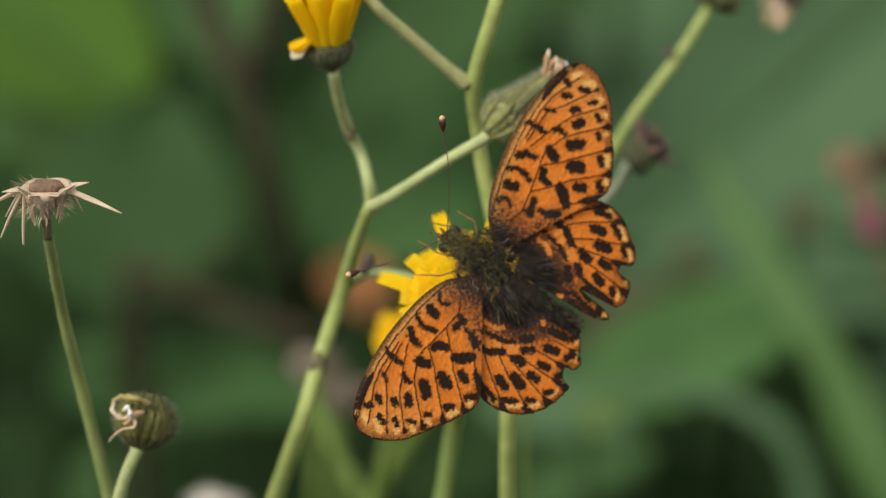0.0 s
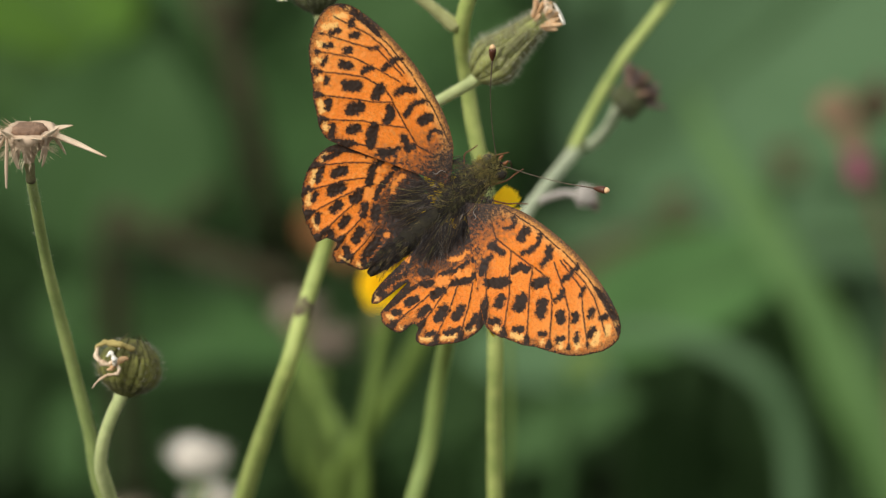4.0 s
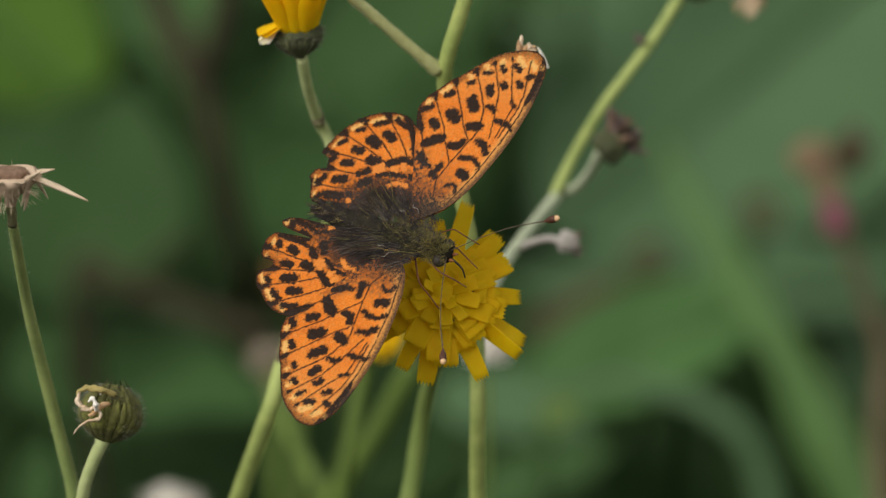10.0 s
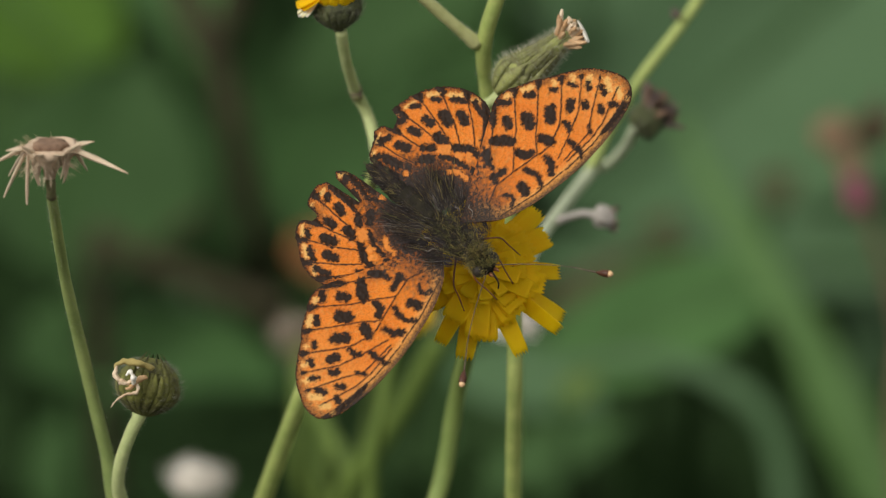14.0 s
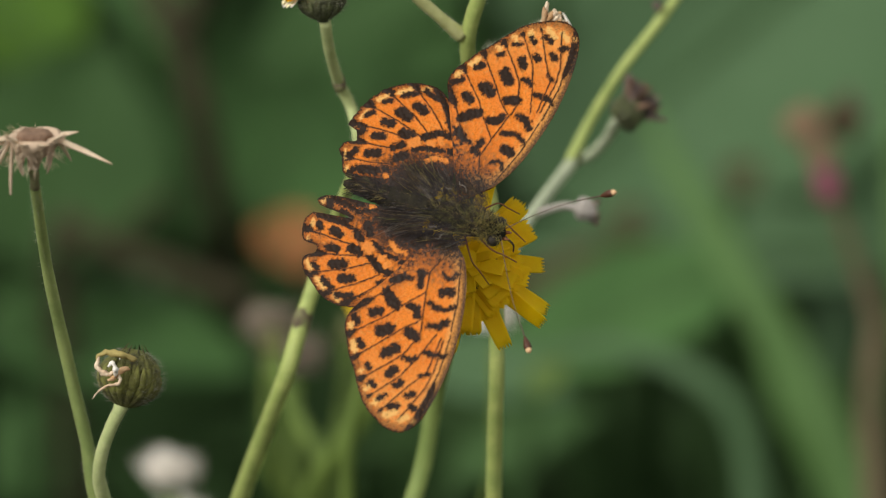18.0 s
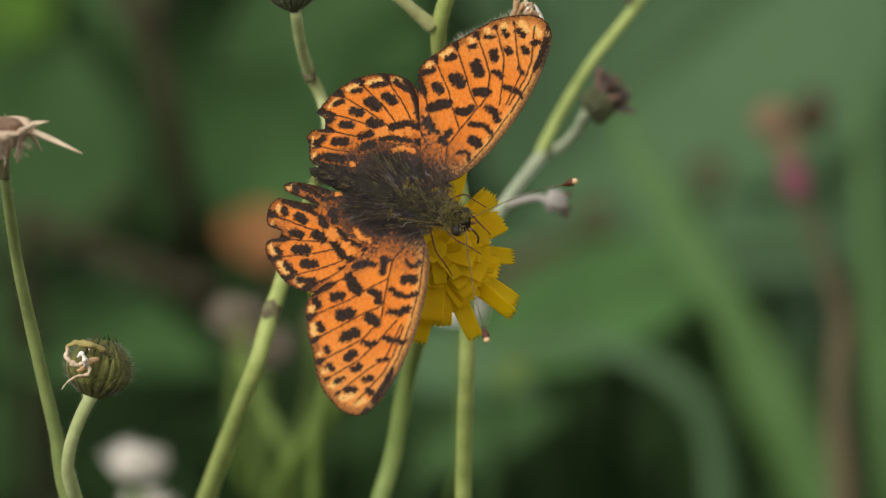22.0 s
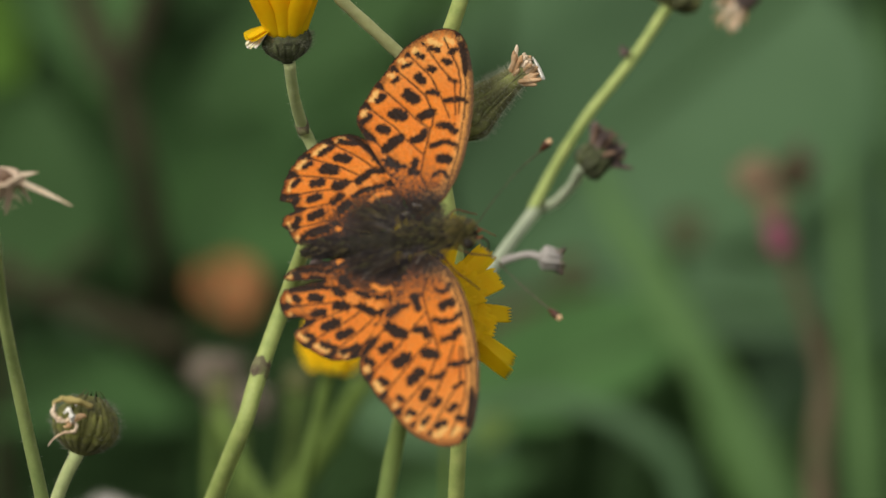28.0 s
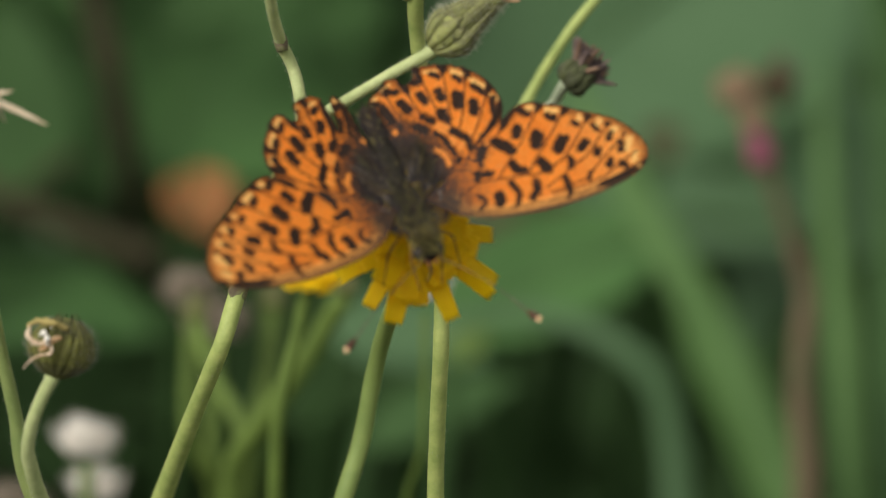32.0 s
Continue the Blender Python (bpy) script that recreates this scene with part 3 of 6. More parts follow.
b_left = [(at(2.7, 18.3, -12.6), 0.85), (at(0.8, 19.8, -13.8), 0.66), (at(-2.5, 22.6, -16.0), 0.62), (at(-5.2, 24.9, -17.8), 0.62), (at(-7.7, 27.2, -19.6), 0.62), (at(-11.3, 31.9, -19.9), 0.62)]
d_low = [(at(6.9, -10.6, -2), 0.8), (at(8.8, -5.2, 12), 0.72), (at(11.6, -0.6, 28), 0.72), (at(15.9, 4.7, 45), 0.72), (at(16.4, 5.9, 46), 0.62)]
d_main = [(at(15.5, 4.3, 45), 0.6), (at(16.0, 5.6, 45), 0.66), (at(17.9, 9.4, 45), 0.6), (at(21.1, 14.8, 43), 0.6), (at(25.5, 20.6, 43), 0.6), (at(29.0, 26.0, 44), 0.66), (at(29.8, 27.2, 44), 0.8)]
d_side = [(at(16.1, 4.9, 47), 0.7), (at(18.0, 5.7, 45), 0.6), (at(19.6, 7.5, 39), 0.58), (at(20.7, 9.7, 34), 0.7)]
d_tip = [(at(11.1, -1.3, 28), 0.5), (at(12.9, -0.4, 26), 0.42), (at(14.8, 0.1, 24), 0.4), (at(16.4, -0.2, 23), 0.45)]
stem_group(forked, (("stem", b_main, M_STEM, 500), ("side_stalk", b_left, M_STEM_TAN, 300), ("stalk_base", d_low, M_STEM_WHITE, 80), ("flower_stalk", d_main, M_STEM, 120), ("bud_stalk", d_side, M_STEM_WHITE, 60), ("bud_stalk", d_tip, M_STALK_GREY, 40)))
brown_bud = involucre(forked, at(20.5, 9.3, 34), UP * 0.55 + RIGHT * 0.7, 1.9, 3.2, M_BRACT_DUSK, False, 0.6, 12, 0.9, "withered_bud")
withered_tuft(brown_bud, 2.2, 80, 3.6, 1.0, (M_BRACT_DARK, M_BRACT_DARK, M_RECEPT, M_BRACT_DARK), (0.1, 0.1))
grey_bud = involucre(forked, at(16.0, -0.1, 23), RIGHT + UP * -0.15, 1.25, 2.2, M_STALK_GREY, False, 0.6, 8, 0.8, "withered_bud")
withered_tuft(grey_bud, 1.6, 16, 1.6, 0.9, (M_PAPPUS_GREY, M_BRACT_DARK))
involucre(forked, at(29.5, 26.8, 44), UP * 0.9 + RIGHT * 0.45, 2.9, 5.0, M_BRACT, False, 0.6, 14, 0.6, "closed_bud")
involucre(forked, at(25.2, 21.4, 42), UP * 0.8 + RIGHT * -0.5, 0.5, 1.3, M_BRACT_DARK, False, 0.6, 5, 0.3, "dried_scale")
involucre(forked, at(7.6, 39.4, -12), UP, 2.4, 5.0, M_BRACT_FRESH, True, 0.6, 14, 0.6, "hairy_bud")
involucre(forked, at(-11.5, 31.9, -14), UP * 0.9 - RIGHT * 0.4, 2.4, 5.0, M_BRACT_FRESH, True, 0.6, 14, 0.6, "hairy_bud")

# the flower under the butterfly
foot = Vector((-0.06, 0.06, -0.004))
perch = thing("hawkweed", Vector((foot.x, foot.y, 0)), "hawkweed with open yellow flower head that carries the butterfly", "wildflower", "hawkweeds")
FACE = (-AWAY * 0.9 + UP * 0.36 + RIGHT * 0.12).normalized()
flower_at = at(3.2, -5.6, -28)
c_main = [(foot, 1.6), (at(-9.7, -61.2, 28.8), 1.4), (at(-4.6, -44.3, 24.8), 1.1), (at(-2.1, -34.9, 21.8), 1.05), (at(-0.2, -28.1, 22.1), 1.0), (at(1.1, -19.9, 18.4), 0.95), (at(2.2, -14.9, 10), 0.9), (at(3.6, -10.4, -4), 0.95), (flower_at - FACE * 0.0065, 1.2)]
stem_group(perch, (("stem", c_main, M_STEM_DIM, 200),))
perch_cup = involucre(perch, flower_at - FACE * 0.0078, FACE, 3.6, 6.6, M_BRACT, True, 0.5, 14, 0.9, "flower_head")
# outer florets: angle round the face, length, width, lift, twist
OUTER = ((5, 8.6, 2.5, -2, 6), (-22, 9.8, 2.5, -6, -18), (-43, 9.9, 2.3, -4, 52), (-66, 9.5, 2.5, -7, 10), (-84, 7.4, 2.3, 0, -12), (-101, 9.3, 2.8, -4, 0), (-121, 8.6, 2.4, -6, 12), (-144, 8.6, 2.7, -3, -8), (-166, 6.6, 2.5, -8, 5),
         (174, 7.2, 2.4, -2, -10), (155, 10.2, 2.5, -5, 8), (138, 8.2, 2.4, 1, -6), (120, 7.8, 2.3, -5, 12), (104, 11.2, 2.3, -3, -8), (88, 9.3, 2.4, -6, 4), (72, 11.2, 2.4, -2, 10), (55, 9.9, 2.5, -4, -12), (49, 9.2, 2.6, 2, 0), (28, 8.0, 2.5, 3, 8))
frame_cup = perch_cup.matrix_basis.to_3x3().transposed()


def floret(angle, length, width, lift, twist, level, curl, mat, tip=0.93):
    """One toothed strap on the face of the open head; angle in degrees from the right-hand side, counter-clockwise."""
    d = frame_cup @ (RIGHT * math.cos(radians(angle)) + UP * math.sin(radians(angle)))
    v, f = strap(length / 1000, width / 1000, True, curl, random.uniform(0.04, 0.2), tip * random.uniform(0.93, 1.07), 10, 10)
    part("ray_floret", mesh_of("ray_floret", v, f, mat), perch_cup, "", Matrix.Rotation(math.atan2(-d.x, d.y), 4, "Z") @ Matrix.Translation((0, 0.0004, 0.0066 + level / 1000)) @ Matrix.Rotation(radians(lift), 4, "X") @ Matrix.Rotation(radians(twist), 4, "Y"))


part("disc", lathe([(0.0019, 0.0064), (0.0017, 0.0071), (0.0011, 0.0077), (0.0003, 0.0079)], M_YELLOW_DEEP, "disc", 20, 0.3), perch_cup, "deep yellow middle of the flower")
for angle, length, width, lift, twist in OUTER:
    floret(angle, length, width * 0.92, lift, twist, 0.0, random.uniform(-0.6, -0.2), M_YELLOW, 0.74)
for level, (count, length, width, lift, mat) in enumerate(((12, 7.1, 2.9, -1, M_YELLOW), (12, 6.3, 2.8, 0, M_YELLOW), (12, 5.4, 2.6, 2, M_YELLOW), (11, 4.4, 2.2, 6, M_YELLOW), (9, 3.4, 1.7, 14, M_YELLOW_DEEP), (6, 2.4, 1.2, 40, M_YELLOW_DEEP))):
    for k in range(count):
        floret(360 * (k + 0.4 * level) / count + random.uniform(-14, 14), length * random.uniform(0.78, 1.14), width * random.uniform(0.85, 1.15), lift + random.uniform(-3, 3), random.uniform(-6, 6), 0.1 + 0.07 * level, random.uniform(-0.35, 0.02), mat)

# withered hawkweed with the dried seed head and the round bud
foot = Vector((-0.03, 0.06, -0.004))
dried = thing("hawkweed", Vector((foot.x, foot.y, 0)), "hawkweed with a bare dried seed head and a round hairy bud", "wildflower", "hawkweeds")
e_main = [(foot, 1.5), (at(-28.9, -53.7, 4), 1.3), (at(-36.0, -31.8, -10), 1.0), (at(-37.2, -26.2, -13), 0.72), (at(-39.8, -16.2, -19), 0.67), (at(-42.0, -7.4, -28), 0.61), (at(-43.3, -0.6, -38), 0.54), (at(-43.7, 1.4, -41), 0.52)]
e_neck = [(at(-43.7, 1.3, -41), 0.53), (at(-43.9, 3.2, -43), 0.51), (at(-44.0, 5.2, -44), 0.76)]
e_bud = [(at(-31.0, -43.1, 0), 1.1), (at(-34.7, -34.0, -14), 0.8), (at(-36.0, -29.9, -19), 0.7), (at(-35.5, -26.2, -22), 0.68), (at(-34.0, -22.6, -24), 0.7), (at(-33.6, -21.5, -24), 0.9)]
part("stem_neck", tube("stem_neck", e_neck, M_NODE, dried.location, 10, 6, 0.2, 2), dried, "withered brown stem top")
stem_group(dried, (("stem", e_main, M_STEM_SOFT, 420), ("bud_stalk", e_bud, M_STEM_PALE, 260)))
round_bud = involucre(dried, at(-33.4, -22.1, -24), UP * 0.95 + RIGHT * 0.16, 3.25, 6.0, M_BRACT_MOSS, True, 0.3, 24, 0.3, "round_bud", M_HAIR_GREY, 2.6, 1100, 1.0, 0.3, 0.5)
withered_tuft(round_bud, 5.6, 30, 1.2, 1.4, (M_BRACT_DARK, M_BRACT_DARK, M_RECEPT), (-0.1, 0))
tilt = round_bud.matrix_basis.to_3x3().transposed() @ (RIGHT * -1.0 - AWAY * 0.55)
withered_tuft(round_bud, 5.0, 16, 2.2, 0.5, (M_DRY_PALE, M_DRY_OLIVE, M_PAPPUS), (tilt.x * 1.7, tilt.y * 1.7))
scraps = (("olive withered floret", M_DRY_OLIVE, ((at(-32.4, -17.1, -27.5), 0.22), (at(-33.9, -16.6, -28.5), 0.33), (at(-35.4, -16.4, -28.5), 0.31), (at(-36.4, -16.7, -28.5), 0.22), (at(-36.5, -17.4, -28.5), 0.16))),
          ("cream shrivelled floret", M_DRY_PALE, ((at(-36.4, -16.8, -28.5), 0.20), (at(-36.5, -17.8, -28.5), 0.22), (at(-36.0, -18.5, -28.5), 0.27), (at(-35.2, -18.7, -28.5), 0.22), (at(-34.6, -18.3, -28.5), 0.18))),
          ("white curled floret", M_PAPPUS, ((at(-34.5, -18.9, -28.5), 0.14), (at(-34.6, -18.2, -29.5), 0.27), (at(-35.0, -17.6, -29.5), 0.24), (at(-35.4, -17.9, -29.5), 0.09))),
          ("thin hooked floret", M_DRY_PALE, ((at(-34.5, -18.4, -28.5), 0.18), (at(-34.0, -19.3, -28.5), 0.18), (at(-34.5, -19.8, -28.5), 0.19), (at(-35.5, -20.0, -28.5), 0.14), (at(-36.4, -20.6, -28.5), 0.10), (at(-37.0, -21.4, -28.5), 0.04))),
          ("rusty floret", M_DRY_RUST, ((at(-33.1, -18.1, -27.5), 0.22), (at(-34.0, -18.4, -28.5), 0.27), (at(-34.9, -19.2, -28.5), 0.20), (at(-35.4, -19.3, -28.5), 0.11))))
for k, (say, mat, pts) in enumerate(scraps):
    v, f = tube_data(smooth_path([(Vector(q) - dried.location, r / 1000) for q, r in pts], 6), 7, 1.0, k * 2.3)
    part("withered_floret", mesh_of("withered_floret", v, f, mat), dried, say)
seed_axis = (UP - AWAY * 0.35).normalized()
receptacle = part("seed_head", lathe([(0.0005, -0.0028), (0.0008, -0.0018), (0.0016, -0.0008), (0.0024, 0.0), (0.0027, 0.0006), (0.0024, 0.0009), (0.0019, 0.0006), (0.0010, 0.0003), (0.0003, 0.0003)], M_DRY, "seed_head", 24, 0.5), dried, "dry cream cup with a bare brown middle", axis_pose(at(-44.0, 6.2, -45) - dried.location, seed_axis))
part("receptacle", lathe([(0.0018, 0.0005), (0.0017, 0.0010), (0.0011, 0.0012), (0.0004, 0.0011)], M_RECEPT, "receptacle", 20, 0.4), receptacle, "bare brown receptacle")
shapes = []
for j in range(5):
    v, f = strap(0.0038 + 0.0007 * j, 0.0017, False, -0.8 - 0.3 * j, 0.7, 0.02, 10, 4, 0.00014, 0.75)
    shapes.append(mesh_of("dry_bract", v, f, M_DRY if j % 2 else M_DRY_PALE))
SIDES = ((-14, 1.8, -6, 0), (-40, 0.5, -50, 1), (176, 1.2, -8, 0), (190, 1.3, -34, 2), (204, 1.3, -52, 3), (222, 0.9, -66, 4), (168, 0.9, -20, 2), (240, 0.7, -72, 3), (262, 0.5, -74, 1), (285, 0.45, -72, 2), (310, 0.5, -66, 1), (335, 0.6, -48, 3), (140, 0.6, 6, 1), (110, 0.5, 20, 0), (60, 0.5, 14, 1), (25, 0.5, -6, 2))
turn_head = receptacle.matrix_basis.to_3x3().normalized().transposed()
for ang, ln, dip, kind in SIDES:
    d = turn_head @ (RIGHT * math.cos(radians(ang)) + AWAY * math.sin(radians(ang)))
    part("dry_bract", shapes[kind], receptacle, "", Matrix.Rotation(math.atan2(-d.x, d.y), 4, "Z") @ Matrix.Translation((0, 0.0022, 0.0003)) @ Matrix.Rotation(radians(dip), 4, "X") @ Matrix.Rotation(radians(random.uniform(-40, 40)), 4, "Y") @ Matrix.Diagonal((random.uniform(0.7, 1.2), ln, 1, 1)))
for ang, lean, ln in ((50, 78, 0.55), (20, 66, 0.4), (-40, 80, 0.5), (-75, 50, 0.38), (100, 58, 0.42), (-20, 70, 0.34)):
    part("dry_bract", shapes[0], receptacle, "short upright dry bract", Matrix.Rotation(radians(ang), 4, "Z") @ Matrix.Translation((0, 0.0027, 0.0004)) @ Matrix.Rotation(radians(lean), 4, "X") @ Matrix.Diagonal((1.4, ln, 1, 1)))
roots = []
for _ in range(200):
    a = random.uniform(0, 6.283)
    d = Vector((math.cos(a), math.sin(a), random.uniform(-0.8, 0.3)))
    roots.append((d * 0.0025, d * random.uniform(0.0005, 0.0016), 0.00003))
tagged(part("bristles", strands("bristles", roots, M_DRY_PALE), receptacle), kind="stuff")

# dried flower at the top of the far side
spent = thing("dried_flower", ground_under(at(76.0, -28.7, 90)), "spent rust-brown flower with drooping dry petals", "wildflower")
stem_group(spent, (("stem", [(ground_under(at(76.0, -28.7, 90)), 1.6), (at(69.8, 8.8, 90), 1.2), (at(61.0, 26.3, 85), 1.0), (at(51.0, 34.4, 78), 0.8), (at(42.9, 32.6, 72), 0.7), (at(39.2, 29.3, 70), 0.7)], M_STEM_DIM, 0),))
spent_cup = involucre(spent, at(39.2, 29.2, 70), UP * -0.6 + RIGHT * -0.5, 1.6, 3.0, M_BRACT_DARK, False, 0.6, 10, 0.8, "withered_head")
withered_tuft(spent_cup, 2.6, 14, 4.0, 0.9, (M_DRY_RUST, M_DRY_PALE))

# ---- plants behind ----
yellow_far = thing("hawkweed", ground_under(at(-7.0, -10.4, 66), (0, 0.02)), "hawkweed with an open yellow flower behind the others", "wildflower", "hawkweeds")
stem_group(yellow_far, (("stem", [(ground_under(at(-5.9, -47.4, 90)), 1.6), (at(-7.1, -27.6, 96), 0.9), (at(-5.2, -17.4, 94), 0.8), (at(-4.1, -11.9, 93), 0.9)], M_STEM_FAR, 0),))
open_head(yellow_far, at(-3.9, -9.6, 90), (-AWAY * 0.75 + UP * 0.6).normalized(), 4.2, M_YELLOW, (13, 12, 10, 9, 8, 6), M_BRACT)


def pappus_ball(name, plant, place, radius, mat, count=2800):
    """A spent head's brush of silky hairs, open at the top."""
    roots = []
    for _ in range(count):
        d = (RIGHT * random.gauss(0, 0.36) + AWAY * random.gauss(0, 0.36) + UP * random.uniform(0.55, 1.2)).normalized()
        p = (RIGHT * random.gauss(0, 0.26) + AWAY * random.gauss(0, 0.26) - UP * 0.8) * radius / 1000
        roots.append((p, d * radius * random.uniform(0.7, 1.75) * (0.8 + 0.4 * noise.noise(d * 2.6 + Vector((radius, 0, 0)))) / 1000, radius * 0.00004))
    return tagged(part(name, strands(name, roots, mat), plant, "", Matrix.Translation(Vector(place) - plant.location)), kind="stuff")


def seeding(place, radius, mat, label, bottom, r=1.0):
    p = thing("seeding_hawkweed", ground_under(place, (0, 0.02)), label, "wildflower", "seeding hawkweeds")
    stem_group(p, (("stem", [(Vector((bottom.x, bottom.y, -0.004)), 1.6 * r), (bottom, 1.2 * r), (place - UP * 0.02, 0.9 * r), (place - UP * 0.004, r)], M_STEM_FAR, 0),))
    involucre(p, place - UP * radius * 0.00085, UP, radius * 0.4, radius * 0.7, M_BRACT_DARK, False, 0.6, 12, 0.9, "cup")
    pappus_ball("pappus", p, place, radius, mat)


seeding(at(-24.9, -28.4, 182), 3.2, M_PAPPUS, "seeding hawkweed with a fluffy white seed head", at(-22.1, -47.4, 210))
seeding(at(-23.4, -33.4, 205), 3.0, M_PAPPUS, "seeding hawkweed with a small greyish white seed head", at(-20.9, -50.6, 215))
seeding(at(-32.6, -35.6, 200), 4.2, M_PAPPUS_GREY, "seeding hawkweed with a ragged pale grey seed head", at(-30.2, -53.7, 210))
seeding(at(-14.0, -12.4, 200), 3.4, M_PAPPUS_GREY, "seeding hawkweed with a grey-brown shaggy seed head", at(-10.9, -34.9, 205))
seeding(at(-11.5, -15.6, 198), 3.8, M_PAPPUS_GREY, "seeding hawkweed with a grey-brown seed head gone over", at(-9.0, -34.9, 205))
seeding(at(8.8, -11.5, 120), 2.6, M_PAPPUS, "seeding hawkweed with a dull whitish seed head", at(7.4, -34.9, 125), 0.4)
dim_runs = (([at(-14.0, -16.2, 180), at(-12.1, -21.8, 175), at(-9.0, -28.7, 170)], 1.1), ([at(1.0, -13.1, 150), at(-3.1, -20.6, 155), at(-7.1, -26.8, 160), at(-10.2, -32.4, 165)], 1.4), ([at(-5.2, -14.9, 210), at(-5.9, -22.4, 205), at(-7.8, -31.8, 200)], 1.2))
for pts, r in dim_runs:
    g = pts[-1]
    p = thing("flower_stalk", ground_under(g, (0, 0.02)), "thin green flower stalk standing behind the butterfly", "wildflower", "green stalks")
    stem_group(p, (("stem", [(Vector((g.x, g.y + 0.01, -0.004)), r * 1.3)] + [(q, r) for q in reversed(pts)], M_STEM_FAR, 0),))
    involucre(p, pts[0], UP, 1.6, 3.4, M_BRACT, False, 0.6, 10, 0.7, "bud")

# pink thistle bud on a reddish stem
thistle = thing("thistle", ground_under(at(51.0, -28.7, 310), (0, 0.01)), "thin reddish thistle with a dull pink bud and brown top", "thistle")
stem_group(thistle, (("stem", [(ground_under(at(57.2, -59.9, 320)), 3.0), (at(53.5, -33.5, 312), 2.0), (at(52.5, -21.5, 308), 1.8), (at(53.0, -12.4, 306), 1.5), (at(51.6, -7.8, 304), 1.3), (at(49.5, -2.1, 301), 1.1), (at(47.9, 1.9, 299), 1.1)], M_RED_STEM, 0),))
involucre(thistle, at(48.0, 1.0, 299), UP + RIGHT * -0.28, 1.8, 5.5, M_PINK, False, 0.5, 16, 0.8, "bud")
involucre(thistle, at(47.2, 5.1, 299), UP + RIGHT * -0.45, 2.0, 5.0, M_BLUSH, False, 0.6, 14, 0.9, "bud_top")
involucre(thistle, at(45.6, 8.1, 299), UP + RIGHT * -0.6, 2.8, 4.6, M_BLUSH, False, 0.6, 14, 0.8, "collar")
withered = involucre(thistle, at(48.0, 8.4, 302), UP * 0.8 + RIGHT * 0.6, 2.8, 4.8, M_LITTER, False, 0.6, 12, 0.8, "withered_head")
withered_tuft(withered, 4.0, 20, 4.0, 1.2, (M_LITTER, M_BRACT_DARK))


# dark dead stems in the shade
def dead_stem(runs, label):
    g = runs[0][0][0]
    p = thing("dead_stem", ground_under(g, (0, 0.02)), label, "dead stem", "dead stems")
    for pts, r in runs:
        rows = [(q, r) for q in pts]
        part("stem", tube("stem", rows, M_WOODY, p.location, 10, 6, 0.25, r), p)


dead_stem((([Vector((at(-14.0, -28.7, 600).x, at(-14.0, -28.7, 600).y, -0.004)), at(-13.4, -22.4, 600), at(-14.9, -11.2, 520), at(-17.4, 0.1, 430), at(-19.9, 10.7, 417), at(-22.0, 18.2, 417)], 2.3),
           ([at(-22.0, 17.6, 417), at(-24.3, 21.9, 420), at(-27.1, 30.1, 425)], 2.4), ([at(-22.0, 17.9, 417), at(-19.6, 23.8, 415), at(-17.4, 31.3, 410)], 2.4)), "dark brown dead forked stem standing in the shade")
dead_stem((([Vector((at(-25.2, -7.4, 470).x, at(-25.2, -7.4, 470).y, -0.004)), at(-34.6, -3.1, 470), at(-28.4, -4.9, 465), at(-22.1, -7.4, 460), at(-14.0, -9.9, 450)], 2.2), ([at(-28.4, -4.9, 465), at(-26.5, -1.8, 462), at(-22.8, 0.7, 460)], 1.0)), "dark brown fallen stem leaning through the leaves")


# ---- leaves ----
def leaf_mesh(length, width, mat, bend=0.25, fold=0.12, wave=0.03, tip=1.0, rows=18, cols=10, seed=0):
    """An ovate blade along +y with a sunken midrib, side veins, wavy margin, and thickness."""
    verts, faces = [], []
    for layer in (1, -1):
        for i in range(rows + 1):
            t = i / rows
            w = width * 0.5 * (math.sin(math.pi * min(1, t ** 0.75 * 0.98 + 0.02)) ** 0.75) + width * 0.01
            for k in range(cols + 1):
                s = 2 * k / cols - 1
                ruffle = wave * width * noise.noise(Vector((t * 3.2, s * 1.2, seed)))
                vein = -0.008 * width * max(0.0, math.cos((t * 9 - abs(s) * 2.2) * math.pi)) ** 4
                z = -bend * length * t * t + fold * width * abs(s) * 0.5 + ruffle + vein - (0.012 * width if abs(s) < 0.1 else 0)
                x = s * w * (1 + 0.05 * noise.noise(Vector((t * 9, s * 3, seed + 5))))
                verts.append((x, length * t * (1 - 0.08 * bend), z + layer * 0.0002))
    c, half = cols + 1, (rows + 1) * (cols + 1)
    for i in range(rows):
        for k in range(cols):
            a = i * c + k
            faces.append((a, a + 1, a + c + 1, a + c))
            faces.append((half + a, half + a + c, half + a + c + 1, half + a + 1))
    ring = list(range(c)) + [i * c + cols for i in range(1, rows + 1)] + [rows * c + k for k in range(cols - 1, -1, -1)] + [i * c for i in range(rows - 1, 0, -1)]
    for a, b in zip(ring, ring[1:] + ring[:1]):
        faces.append((b, a, half + a, half + b))
    return mesh_of("blade", verts, faces, mat)


